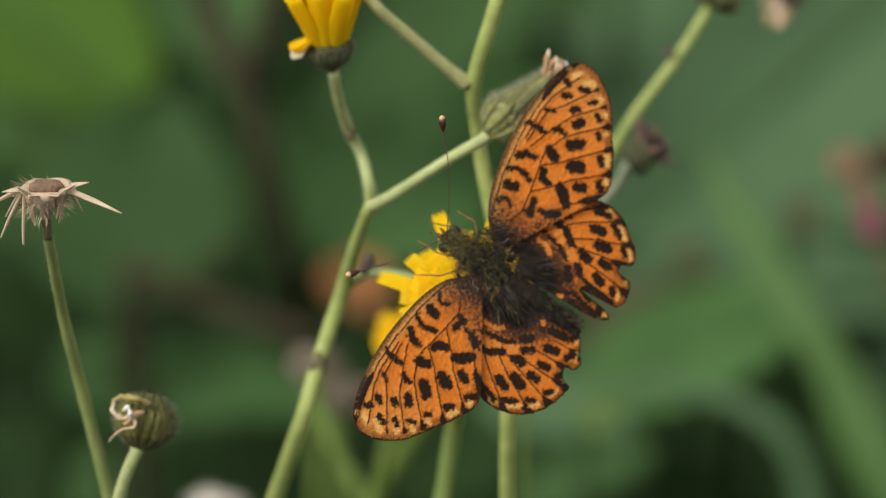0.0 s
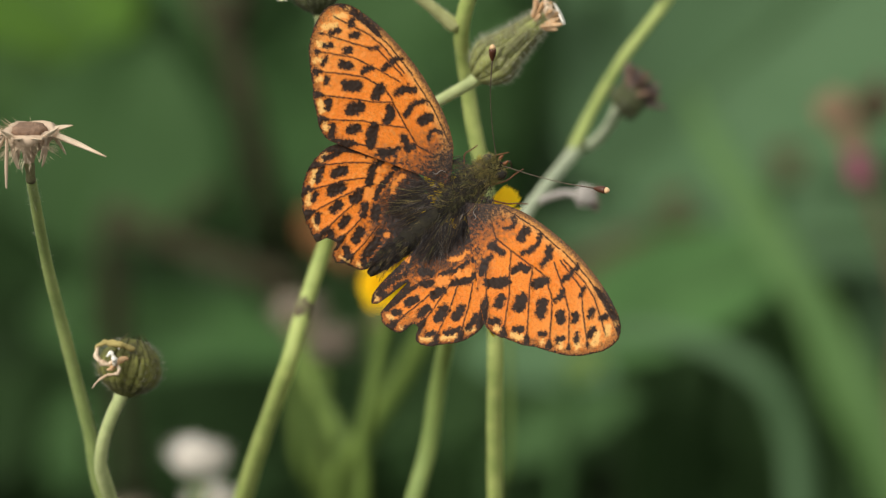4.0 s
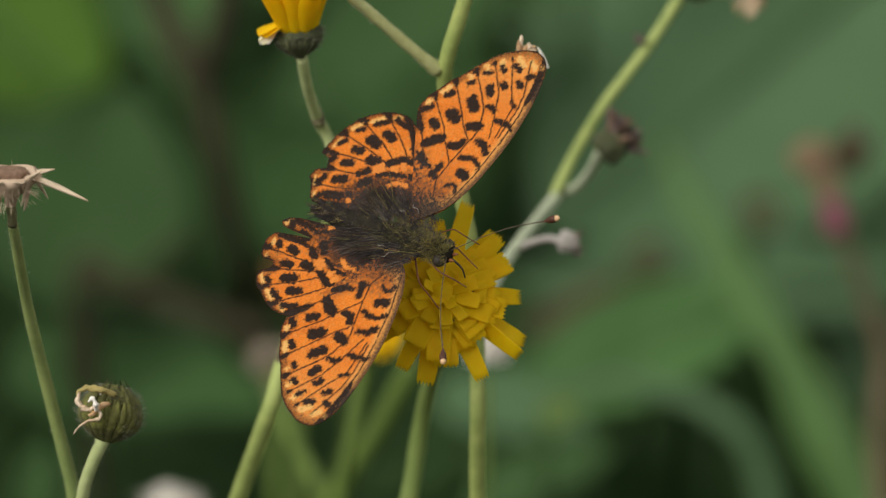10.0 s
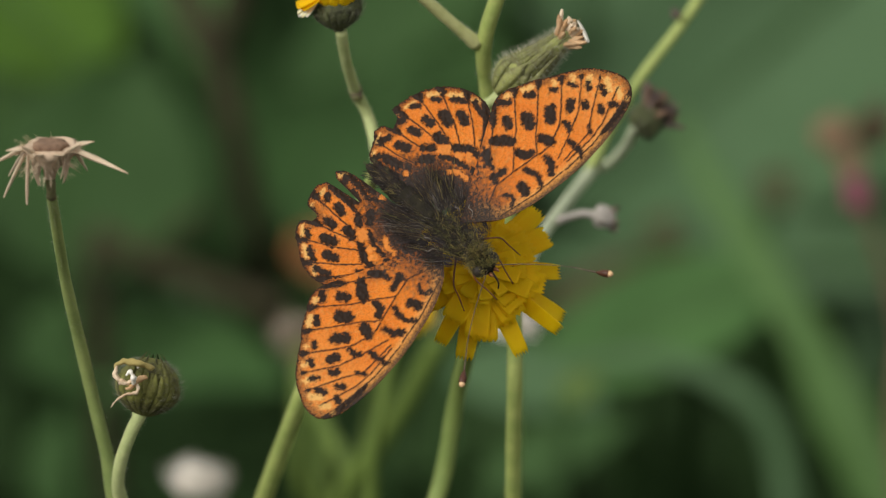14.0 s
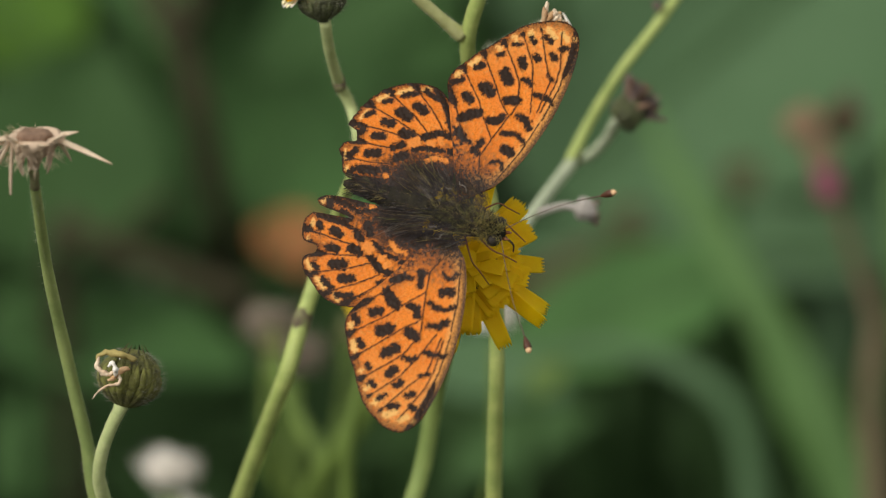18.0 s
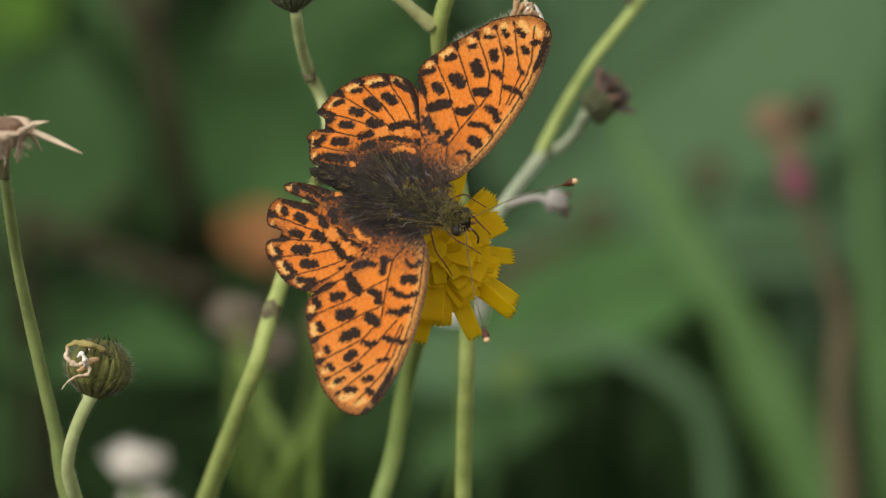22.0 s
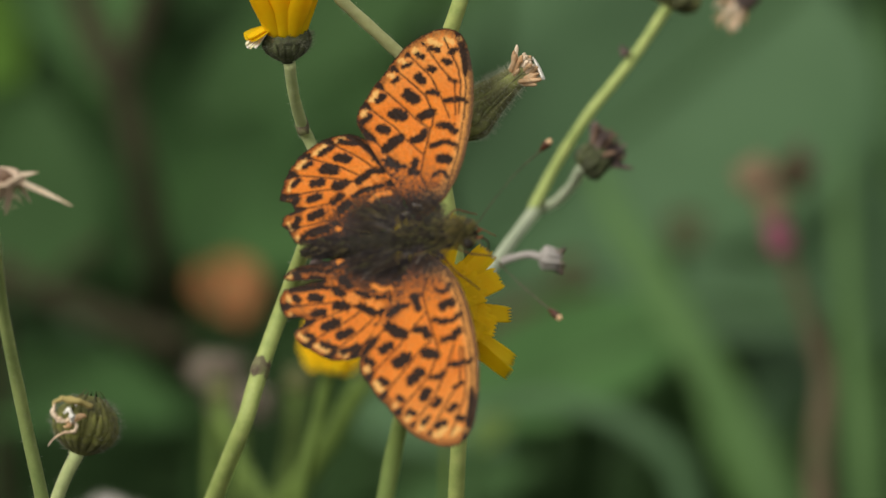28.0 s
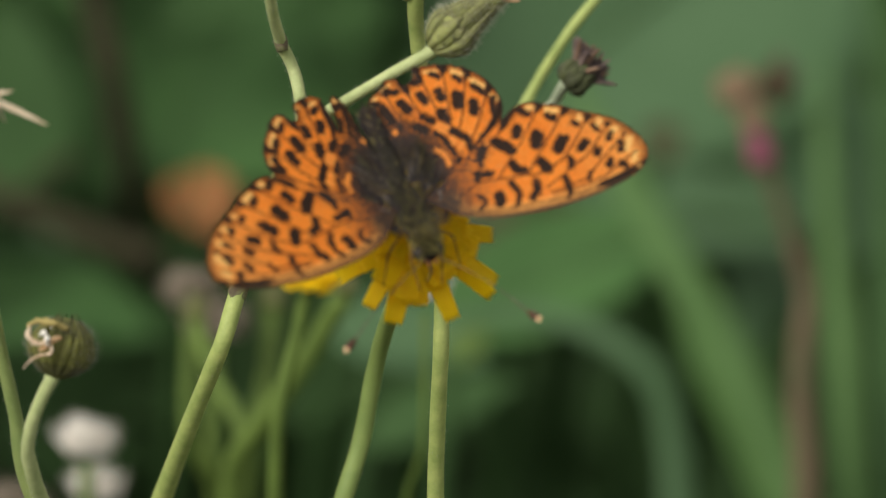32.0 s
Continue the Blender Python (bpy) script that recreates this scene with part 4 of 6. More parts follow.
def leaf_plant(base, tip, normal, width, mat, label, bend=0.2, fold=0.12, name="broad_leaf", group="broad leaves", seed=0):
    """A leaf on its stalk from the soil: blade from base towards tip, upper side along normal."""
    y = tip - base
    length = y.length
    y.normalize()
    z = (Vector(normal) - y * Vector(normal).dot(y)).normalized()
    x = y.cross(z)
    rot = Matrix((x, y, z)).transposed().to_4x4()
    foot = Vector((base.x - y.x * 0.02, base.y + 0.03, 0))
    p = thing(name, foot, label, "leaf", group)
    part("blade", leaf_mesh(length, width / 1000, mat, bend, fold, 0.05, seed=seed), p, "", Matrix.Translation(base - foot) @ rot)
    rib = [(Vector((0, length * t, -bend * length * t * t - 0.0002)), 0.0011 * (1.1 - t)) for t in (0, 0.25, 0.5, 0.75, 0.97)]
    v, f = tube_data(rib, 6, 0.05, seed)
    part("midrib", mesh_of("midrib", v, f, M_VEIN), p, "", Matrix.Translation(base - foot) @ rot)
    stalk = [(Vector((0, 0, -0.004)), 0.0022), (Vector((0, 0, 0)) .lerp(base - foot, 0.5) + Vector((0, 0.01, 0)), 0.0018), (base - foot, 0.0015)]
    v, f = tube_data(smooth_path(stalk, 5), 7, 0.1, seed)
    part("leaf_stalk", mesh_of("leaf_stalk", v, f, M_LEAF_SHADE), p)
    return p


FACING = -AWAY * 0.8 + UP * 0.6
MID = "mid-green oval leaf in the undergrowth"
leaf_plant(at(38.8, -6.2, 450), at(9.7, -18.6, 435), FACING, 22, M_LEAF, "large mid-green leaf with a smooth surface", 0.06, 0.15, seed=1)
leaf_plant(at(53.5, 31.3, 560), at(17.2, 2.6, 520), FACING, 82, M_LEAF_BLUE, "broad grey-green leaf with a matt upper side", 0.1, 0.1, seed=2)
# these two get brighter greens in place of stronger light
leaf_plant(at(-52.8, 31.3, 520), at(-32.0, 16.6, 500), FACING + UP * 0.4, 44, M_LEAF_LIGHT, "bright yellowish green leaf with stronger light in its colour", 0.15, 0.1, seed=3)
leaf_plant(at(-59.0, 20.1, 540), at(-28.4, 11.3, 520), FACING + UP * 0.3, 36, M_GRASS, "yellowish green leaf with stronger light in its colour", 0.12, 0.1, seed=21)
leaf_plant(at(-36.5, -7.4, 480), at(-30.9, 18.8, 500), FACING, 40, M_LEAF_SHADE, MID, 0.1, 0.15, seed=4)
leaf_plant(at(-14.0, -1.8, 520), at(-2.8, 20.1, 540), FACING, 52, M_LEAF, "mid-green oval leaf behind the flower stalks", 0.1, 0.12, seed=5)
leaf_plant(at(-42.1, -12.4, 500), at(-14.0, -15.6, 470), FACING + UP * 0.5, 32, M_LEAF, "dark green leaf lying flat over the others", 0.12, 0.12, seed=6)
leaf_plant(at(11.0, -7.4, 560), at(39.8, 6.9, 560), FACING, 50, M_LEAF_BLUE, "grey-green leaf half hidden behind another", 0.12, 0.1, seed=7)
leaf_plant(at(-22.1, -3.7, 600), at(-15.2, 28.8, 620), FACING, 46, M_LEAF, MID, 0.1, 0.1, seed=8)
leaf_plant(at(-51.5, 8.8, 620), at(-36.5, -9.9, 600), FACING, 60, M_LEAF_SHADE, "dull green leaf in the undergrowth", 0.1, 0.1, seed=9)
leaf_plant(at(4.8, -16.2, 540), at(-15.2, -23.7, 520), FACING + UP * 0.3, 40, M_LEAF, "dark green leaf low in the undergrowth", 0.12, 0.1, seed=10)
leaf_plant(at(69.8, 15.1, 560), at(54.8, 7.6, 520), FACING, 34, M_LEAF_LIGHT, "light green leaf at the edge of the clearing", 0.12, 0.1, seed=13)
leaf_plant(at(62.2, 25.1, 580), at(46.0, 18.2, 560), FACING, 24, M_GRASS, "light green leaf at the edge of the clearing", 0.12, 0.1, seed=36)
leaf_plant(at(48.5, 1.3, 500), at(69.8, -19.9, 520), FACING, 60, M_LEAF_BLUE, MID, 0.1, 0.12, seed=14)
leaf_plant(at(46.0, -28.7, 480), at(69.8, -39.9, 480), FACING, 60, M_LEAF, "dark green leaf low in the undergrowth", 0.1, 0.12, seed=15)
leaf_plant(at(-26.5, 32.6, 540), at(-21.5, 19.4, 500), FACING, 26, M_LEAF, "narrow mid-green leaf between dead stems", 0.1, 0.12, seed=16)
leaf_plant(at(-65.2, 21.3, 560), at(-46.5, 1.3, 540), FACING, 50, M_LEAF, "dull green leaf in the undergrowth", 0.1, 0.12, seed=17)
leaf_plant(at(-1.5, -12.4, 620), at(13.5, 3.8, 640), FACING, 56, M_LEAF, MID, 0.1, 0.12, seed=18)
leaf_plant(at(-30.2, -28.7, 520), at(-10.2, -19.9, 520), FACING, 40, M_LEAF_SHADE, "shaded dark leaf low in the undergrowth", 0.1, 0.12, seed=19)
leaf_plant(at(-10.2, 32.6, 640), at(6.0, 15.7, 620), FACING, 44, M_LEAF, "dark leaf behind the forked stalks", 0.1, 0.12, seed=22)
leaf_plant(at(-19.0, 31.3, 660), at(-7.8, 12.6, 650), FACING, 44, M_LEAF, "dark leaf behind the yellow flower", 0.1, 0.12, seed=23)
leaf_plant(at(9.1, 11.3, 680), at(24.8, 31.3, 660), FACING, 44, M_LEAF_BLUE, MID, 0.1, 0.12, seed=24)
leaf_plant(at(-10.9, -1.9, 454), at(-7.9, -8.0, 446), FACING, 12, M_LEAF_DRY, "withered orange-brown curled leaf", 0.1, 0.5, "withered_leaf", "withered leaves", seed=11)
leaf_plant(at(17.2, -12.4, 480), at(27.9, -4.9, 470), FACING + UP * 0.2, 8, M_LITTER, "small withered dark brown leaf", 0.1, 0.4, "withered_leaf", "withered leaves", seed=12)
leaf_plant(at(14.1, -10.6, 470), at(29.8, -0.6, 465), FACING + UP * 0.2, 7, M_LITTER, "small withered brown leaf", 0.2, 0.4, "withered_leaf", "withered leaves", seed=20)

leaf_plant(at(11.0, 30.6, 520), at(-14.4, 15.1, 500), FACING + UP * 0.4, 26, M_LEAF_SHADE, "grey-green leaf in the bank behind the flowers", 0.1, 0.12, seed=50)
leaf_plant(at(-12.4, 6.5, 560), at(12.4, 19.5, 560), FACING + UP * 0.4, 26, M_LEAF, "grey-green leaf in the bank behind the flowers", 0.1, 0.12, seed=51)
leaf_plant(at(56.8, -5.2, 490), at(12.2, -1.3, 480), FACING + UP * 0.3, 22, M_LEAF_BLUE, "dull green leaf low behind a large one", 0.1, 0.12, seed=52)
leaf_plant(at(34.2, -7.6, 610), at(57.1, 0.4, 600), FACING + UP * 0.3, 26, M_LEAF, "dull green leaf low behind a large one", 0.1, 0.12, seed=53)
leaf_plant(at(25.8, -2.2, 462), at(29.2, 0.3, 460), FACING, 5, M_LITTER, "small withered brown leaf", 0.2, 0.4, "withered_leaf", "withered leaves", seed=54)
leaf_plant(at(38.8, 2.2, 470), at(41.6, 5.3, 468), FACING, 7, M_LITTER, "small withered dark brown leaf", 0.2, 0.4, "withered_leaf", "withered leaves", seed=55)
leaf_plant(at(7.8, -28.9, 420), at(23.8, -21.4, 410), FACING + UP * 0.3, 13, M_LEAF_SHADE, "dull green leaf beside the dark hollow", 0.1, 0.12, seed=56)
leaf_plant(at(2.9, 6.3, 600), at(13.5, 22.6, 600), FACING, 40, M_LEAF, MID, 0.1, 0.12, seed=35)
leaf_plant(at(-41.5, -27.4, 560), at(-14.0, -22.4, 540), FACING + UP * 0.2, 36, M_LEAF, "dark green leaf low in the undergrowth", 0.1, 0.12, seed=37)
leaf_plant(at(6.0, -22.4, 560), at(18.5, -28.7, 540), FACING + UP * 0.2, 24, M_LEAF_SHADE, "dark green leaf low in the undergrowth", 0.1, 0.12, seed=38)
# smaller leaves that fill the bank behind
fill = random.Random(31)
for k in range(46):
    x, y = fill.uniform(-280, 1900), fill.uniform(-140, 980)
    if 1000 < x < 1440 and y > 760 or 620 < x < 900 and y < 150 or y > 760 and fill.random() < 0.6:
        continue
    w = fill.uniform(500, 720)
    a = fill.uniform(0, 6.283)
    base = at((x - 784) / 16, (441 - y) / 16, w)
    way = (RIGHT * math.cos(a) + UP * math.sin(a)) * fill.uniform(0.018, 0.032) + AWAY * fill.uniform(-0.01, 0.01)
    leaf_plant(base, base + way, FACING + RIGHT * fill.uniform(-0.6, 0.6) + UP * fill.uniform(-0.4, 0.7), fill.uniform(11, 20), fill.choice((M_LEAF, M_LEAF, M_LEAF_BLUE, M_GRASS)), "small green leaf in the bank behind", 0.2, 0.2, seed=40 + k)


def grass(points, width, label, seed, mat=None):
    g = points[0]
    p = thing("grass_blade", Vector((g.x, g.y, 0)), label, "grass", "grass blades")
    path = smooth_path([(q - p.location, 0) for q in [Vector((g.x, g.y, -0.004))] + points], 8)
    verts, faces = [], []
    n = len(path)
    for i, (q, _) in enumerate(path):
        d = (path[min(i + 1, n - 1)][0] - path[max(i - 1, 0)][0]).normalized()
        s = d.cross(AWAY).normalized()
        w = width / 1000 * 0.5 * (1 - (i / n) ** 3 * 0.9)
        for k, lift in ((-1, 0.25), (0, 0.0), (1, 0.25)):
            verts.append(q + s * k * w - AWAY * lift * w)
        for k, lift in ((1, 0.25), (0, 0.0), (-1, 0.25)):
            verts.append(q + s * k * w - AWAY * lift * w + AWAY * 0.0003)
    for i in range(n - 1):
        for k in range(6):
            a, b = i * 6 + k, i * 6 + (k + 1) % 6
            faces.append((a, b, b + 6, a + 6))
    part("blade", mesh_of("blade", verts, faces, mat or M_GRASS), p)
    v, f = tube_data([(q + AWAY * 0.0004, width * 0.00006) for q, _ in path], 5, 0.0, seed)
    part("midrib", mesh_of("midrib", v, f, M_VEIN), p)


grass([at(58.0, -44.2, 430), at(52.1, -30.0, 430), at(46.1, -18.0, 430), at(41.0, -9.6, 430), at(35.0, -0.0, 432), at(31.3, 6.1, 435), at(28.8, 12.0, 438)], 7.8, "long arching pale green grass blade", 1, M_GRASS_PALE)
grass([at(57.2, -47.4, 440), at(51.0, -31.8, 440), at(46.0, -22.4, 440), at(42.9, -15.6, 442), at(40.4, -9.3, 445)], 6.5, "long green grass blade", 2)
grass([at(61.8, -44.1, 440), at(60.3, -32.0, 440), at(59.0, -17.0, 442), at(57.6, -5.0, 445), at(56.7, 5.2, 448), at(56.4, 13.1, 450)], 5.0, "upright pale green grass blade", 4, M_GRASS_PALE)
grass([at(67.2, -41.2, 420), at(64.8, -16.2, 420), at(63.5, 8.8, 425), at(59.8, 31.3, 430)], 9.0, "upright light green grass blade", 6, M_LEAF)
# lit lower rim of a broad leaf, put in as a blade-shaped strip
grass([at(41.6, -44.3, 400), at(41.1, -33.7, 400), at(40.4, -27.4, 400), at(37.9, -20.9, 400), at(32.2, -16.9, 402), at(25.4, -15.1, 405), at(17.9, -15.8, 408), at(9.8, -14.4, 412)], 4.6, "arching strip for the lit rim of a leaf over a dark hollow", 5, M_LEAF_BLUE)
leaf_plant(at(4.7, -15.9, 440), at(20.8, -19.5, 430), FACING + UP * 0.5, 18, M_LEAF_BLUE, "mid-green leaf under the arching blade", 0.1, 0.12, seed=30)
leaf_plant(at(15.7, -20.2, 325), at(19.4, -16.5, 325), FACING, 4.5, M_STEM_FAR, "small faded leaf among green ones", 0.2, 0.4, "withered_leaf", "withered leaves", seed=33)

# ---- ground and undergrowth ----
bm = bmesh.new()
bmesh.ops.create_grid(bm, x_segments=60, y_segments=60, size=1.0)
for v in bm.verts:
    k = max(abs(v.co.x), abs(v.co.y))
    v.co *= 0.9 + 60 * k ** 5
    d = v.co.length
    v.co.z = 0.012 * noise.noise(v.co * 6) - 0.006 if d < 3 else -0.006
me = bpy.data.meshes.new("ground")
bm.to_mesh(me)
bm.free()
me.materials.append(M_SOIL)
tagged(new("ground", me), "dark soil with leaf litter and moss", "ground", "", "structure")


def undergrowth(name, count, centre, reach, gap, z0, z1, size, mat, label):
    """Many small leaves in one sheet of stuff."""
    rng = random.Random(7 + count)
    verts, faces = [], []
    for _ in range(count):
        a, d = rng.uniform(0, 6.283), math.sqrt(rng.random()) * (1 + rng.gauss(0, 0.15))
        p = Vector((centre[0] + reach[0] * d * math.cos(a), centre[1] + reach[1] * d * math.sin(a), 0))
        if noise.noise(p * 2.5) < -0.25 or (gap and abs(p.x) < 0.35 and -1.2 < p.y < 0.35):
            continue
        p.z = rng.uniform(z0, z1) * (0.5 + 0.5 * rng.random())
        a = rng.uniform(0, 6.283)
        tilt = rng.uniform(-0.2, 1.0)
        L = size * rng.uniform(0.6, 1.4) / 1000
        y = Vector((math.cos(a), math.sin(a), rng.uniform(-0.5, 0.3))).normalized()
        x = y.cross(Vector((0, -tilt, 1))).normalized()
        z = x.cross(y)
        b = len(verts)
        for t, w, dz in ((0, 0.03, 0), (0.3, 0.3, -0.02), (0.65, 0.26, -0.09), (1.0, 0.02, -0.22)):
            for s in (-1, 0, 1):
                verts.append(p + y * L * t + x * s * w * L + z * L * (dz + 0.06 * abs(s)))
        for i in range(3):
            for k in range(2):
                c = b + i * 3 + k
                faces.append((c, c + 1, c + 4, c + 3))
    ob = new(name, mesh_of(name, verts, faces, mat))
    return tagged(ob, label, "foliage", "", "stuff")


undergrowth("undergrowth", 1700, (0.05, 0.95), (0.65, 0.6), True, 0.0, 0.16, 50, M_LEAF_DARKENED, "dense low green leaves on the ground, darkened for shade")
undergrowth("undergrowth", 4200, (0.0, 2.6), (3.6, 2.4), True, 0.0, 0.45, 80, M_LEAF_DARKENED, "dense green leaves farther back, darkened for shade")
undergrowth("undergrowth", 3600, (0.0, 0.0), (3.4, 3.2), True, 0.0, 0.12, 60, M_LEAF, "low green leaves all over the ground")

# ---- the butterfly ----
butterfly = thing("butterfly", (0, 0, 0), "orange fritillary butterfly with black spots on a yellow flower", "butterfly")
FORE_EDGE = ((2.47, -3.19), (2.64, -1.95), (3.96, -0.97), (6.2, -0.0), (9.68, 0.88), (13.24, 1.36), (16.9, 1.36), (19.9, 0.95), (21.7, 0.3), (22.7, -0.8), (22.85, -2.2), (22.2, -3.95), (20.95, -5.75), (19.4, -7.0), (18.0, -7.9), (16.75, -8.95), (15.3, -9.8), (13.76, -10.63), (12.17, -10.63), (9.94, -9.29), (7.45, -7.52), (4.65, -5.81), (3.03, -4.72))
HIND_EDGE = ((0.1, -4.4), (1.52, -4.2), (3.65, -4.4), (6.24, -5.1), (8.75, -6.4), (10.7, -8.0), (11.6, -9.6), (11.65, -11.2), (11.3, -12.7), (10.2, -14.4), (8.7, -15.75), (7.0, -16.55), (5.05, -17.05), (4.7, -16.9), (4.5, -16.05), (3.55, -15.5), (3.15, -15.6), (2.85, -16.55), (1.9, -16.8), (0.9, -16.1), (-0.4, -15.45), (-0.83, -14.6), (-0.97, -12.86), (-0.66, -10.5), (-0.02, -7.01), (-0.1, -5.4))
TORN_EDGE = ((0.1, -4.4), (1.37, -3.8), (3.54, -3.9), (6.35, -4.5), (9.37, -6.0), (11.1, -7.6), (11.8, -9.5), (11.75, -11.3), (11.3, -12.6), (10.3, -13.9), (9.45, -15.2), (8.3, -15.75), (7.75, -15.5), (7.3, -14.75), (6.5, -14.85), (6.35, -16.3), (5.4, -17.0), (4.2, -17.15), (3.25, -16.75), (3.08, -16.2), (2.86, -14.6), (2.6, -12.6), (2.5, -12.7), (2.36, -14.5), (2.2, -16.2), (1.7, -16.7), (1.15, -16.2), (0.75, -15.0), (0.55, -13.1), (0.35, -10.15), (-0.05, -6.6), (-0.1, -5.4))
FORE_CELL = ((5.32, -2.96, 5.71, -2.41, 0.42), (5.71, -2.41, 5.54, -1.78, 0.46), (5.54, -1.78, 4.92, -1.48, 0.37), (7.27, -2.21, 6.97, -1.39, 1.07), (8.8, -3.03, 9.09, -2.07, 0.65), (9.09, -2.07, 9.03, -1.22, 0.51), (9.03, -1.22, 8.44, -0.48, 0.51), (11.16, -2.15, 10.88, -1.14, 0.79), (10.88, -1.14, 10.2, -0.62, 0.83), (13.98, -1.38, 14.0, -0.87, 0.7), (13.94, -0.39, 13.85, 0.19, 0.65), (15.13, -3.36, 15.24, -2.69, 0.6), (15.24, -2.69, 14.82, -2.25, 0.56), (5.9, -5.21, 7.32, -4.75, 0.79), (6.36, -5.06, 5.7, -4.4, 0.42), (13.77, 0.53, 13.39, 0.73, 0.42))
FORE_BAND = ((9.03, -7.75, 9.68, -7.08, 1.11), (9.68, -7.08, 10.11, -6.33, 1.21), (9.76, -4.91, 9.87, -4.03, 0.88), (9.85, -4.11, 10.52, -3.73, 0.88), (12.4, -3.97, 12.77, -3.05, 1.11), (7.63, -7.63, 7.01, -6.78, 0.93), (7.01, -6.78, 6.79, -5.87, 0.56))
FORE_SPOTS = ((11.61, -8.34, 11.28, -7.74, 1.07), (13.16, -6.81, 12.76, -6.07, 1.39), (15.33, -5.48, 14.51, -4.64, 1.21), (17.29, -4.26, 16.69, -3.86, 0.93), (18.14, -3.13, 17.87, -2.75, 0.79), (18.9, -1.61, 18.51, -1.08, 0.7), (16.5, -1.12, 16.03, -0.2, 0.37))
FORE_EDGE_MARKS = ((12.55, -10.11, 13.12, -9.42, 0.83), (14.93, -8.47, 15.39, -8.01, 0.79), (17.01, -6.9, 17.34, -6.42, 0.6), (18.69, -5.81, 18.92, -5.21, 0.6), (20.07, -4.34, 19.55, -3.82, 0.56), (20.56, -2.96, 20.22, -2.19, 0.65), (19.76, -0.82, 20.04, -0.4, 0.7))
FORE_PALE = ((13.49, -10.08, 13.76, -9.91, 0.7), (15.11, -9.15, 16.01, -8.61, 0.7), (17.87, -7.14, 17.68, -6.97, 0.6), (19.59, -6.03, 18.96, -5.59, 0.65), (20.63, -4.68, 19.96, -4.19, 0.74), (21.5, -3.04, 20.85, -2.08, 0.79), (21.55, -1.41, 20.93, -0.7, 0.65), (21.43, -0.02, 21.16, 0.16, 0.51))
HIND_SPOTS = ((9.0, -10.94, 8.77, -10.05, 1.09), (7.85, -12.38, 7.58, -11.4, 1.24), (6.25, -13.49, 6.27, -12.71, 1.0), (4.4, -13.82, 4.63, -13.01, 0.95), (2.3, -13.71, 2.71, -12.79, 1.09), (0.4, -13.77, 0.69, -12.22, 1.14))
HIND_EDGE_MARKS = ((9.69, -12.82, 10.3, -11.66, 0.67), (8.38, -14.45, 8.79, -13.85, 0.67), (6.35, -15.63, 6.91, -15.09, 0.6), (4.18, -15.61, 4.64, -15.2, 0.81), (1.5, -15.48, 2.31, -15.09, 0.86), (-0.4, -14.74, 0.33, -14.32, 0.76), (10.94, -10.77, 10.45, -9.24, 0.67), (7.89, -15.67, 7.81, -15.58, 0.7), (9.66, -14.12, 9.8, -14.07, 0.48), (4.9, -16.53, 4.83, -16.42, 0.5), (1.45, -16.3, 0.99, -16.14, 0.4), (8.4, -7.02, 7.76, -6.47, 0.67))
HIND_BAND = ((5.67, -11.13, 5.68, -10.61, 1.19), (3.77, -11.45, 4.41, -10.69, 0.86), (2.64, -10.67, 3.48, -10.01, 1.0), (5.67, -9.18, 6.86, -7.63, 0.86), (6.86, -7.63, 7.01, -5.61, 0.81), (4.32, -9.35, 4.98, -7.82, 0.67), (4.98, -7.82, 5.13, -6.46, 0.62), (5.36, -5.65, 5.21, -4.81, 0.81), (1.31, -11.5, 1.27, -11.1, 0.62), (6.14, -10.17, 4.45, -9.02, 0.48))
HIND_PALE = ((9.86, -13.38, 10.66, -12.3, 0.62), (8.4, -15.15, 9.1, -14.44, 0.57), (5.94, -16.09, 6.93, -15.76, 0.42), (1.87, -16.1, 1.12, -15.83, 0.52), (0.1, -15.26, -0.25, -15.05, 0.57), (10.97, -11.05, 11.4, -10.35, 0.52), (4.0, -16.3, 4.6, -16.2, 0.4))
HIND_GLOW = ((4.84, -9.84, 5.23, -9.37, 1.05), (5.54, -8.08, 5.57, -7.78, 0.67), (6.33, -7.18, 5.88, -6.87, 0.57), (3.66, -7.54, 4.32, -6.75, 0.57), (4.32, -6.75, 4.22, -5.71, 0.57), (6.1, -5.59, 6.07, -5.24, 0.62), (0.63, -11.06, 0.58, -10.83, 0.57))
FORE_VEINS = ([(7.85, -3.89), (9.74, -5.54), (11.48, -6.77), (14.15, -9.46), (14.47, -9.78)], [(10.75, -3.08), (12.04, -4.51), (13.86, -5.95), (16.28, -7.99), (16.62, -8.28)], [(10.96, -2.99), (12.4, -2.72), (14.74, -3.54), (16.17, -4.65), (18.25, -6.46), (18.59, -6.76)], [(11.79, -1.11), (14.4, -1.94), (17.07, -2.99), (19.74, -5.03), (20.1, -5.3)], [(12.06, -0.49), (15.89, -0.52), (17.92, -1.85), (20.79, -3.43), (21.18, -3.65)], [(12.2, -0.17), (15.66, 0.13), (17.79, -0.16), (21.16, -1.39), (21.58, -1.54)], [(11.45, 0.35), (15.33, 0.65), (18.5, 0.45), (21.52, 0.02), (21.97, -0.04)], [(3.4, -3.5), (5.6, -4.3), (7.85, -3.85), (10.75, -3.1)], [(3.49, -1.66), (7.5, -0.4), (11.0, 0.2)], [(7.3, -6.9), (10.4, -9.0), (11.7, -10.4)])
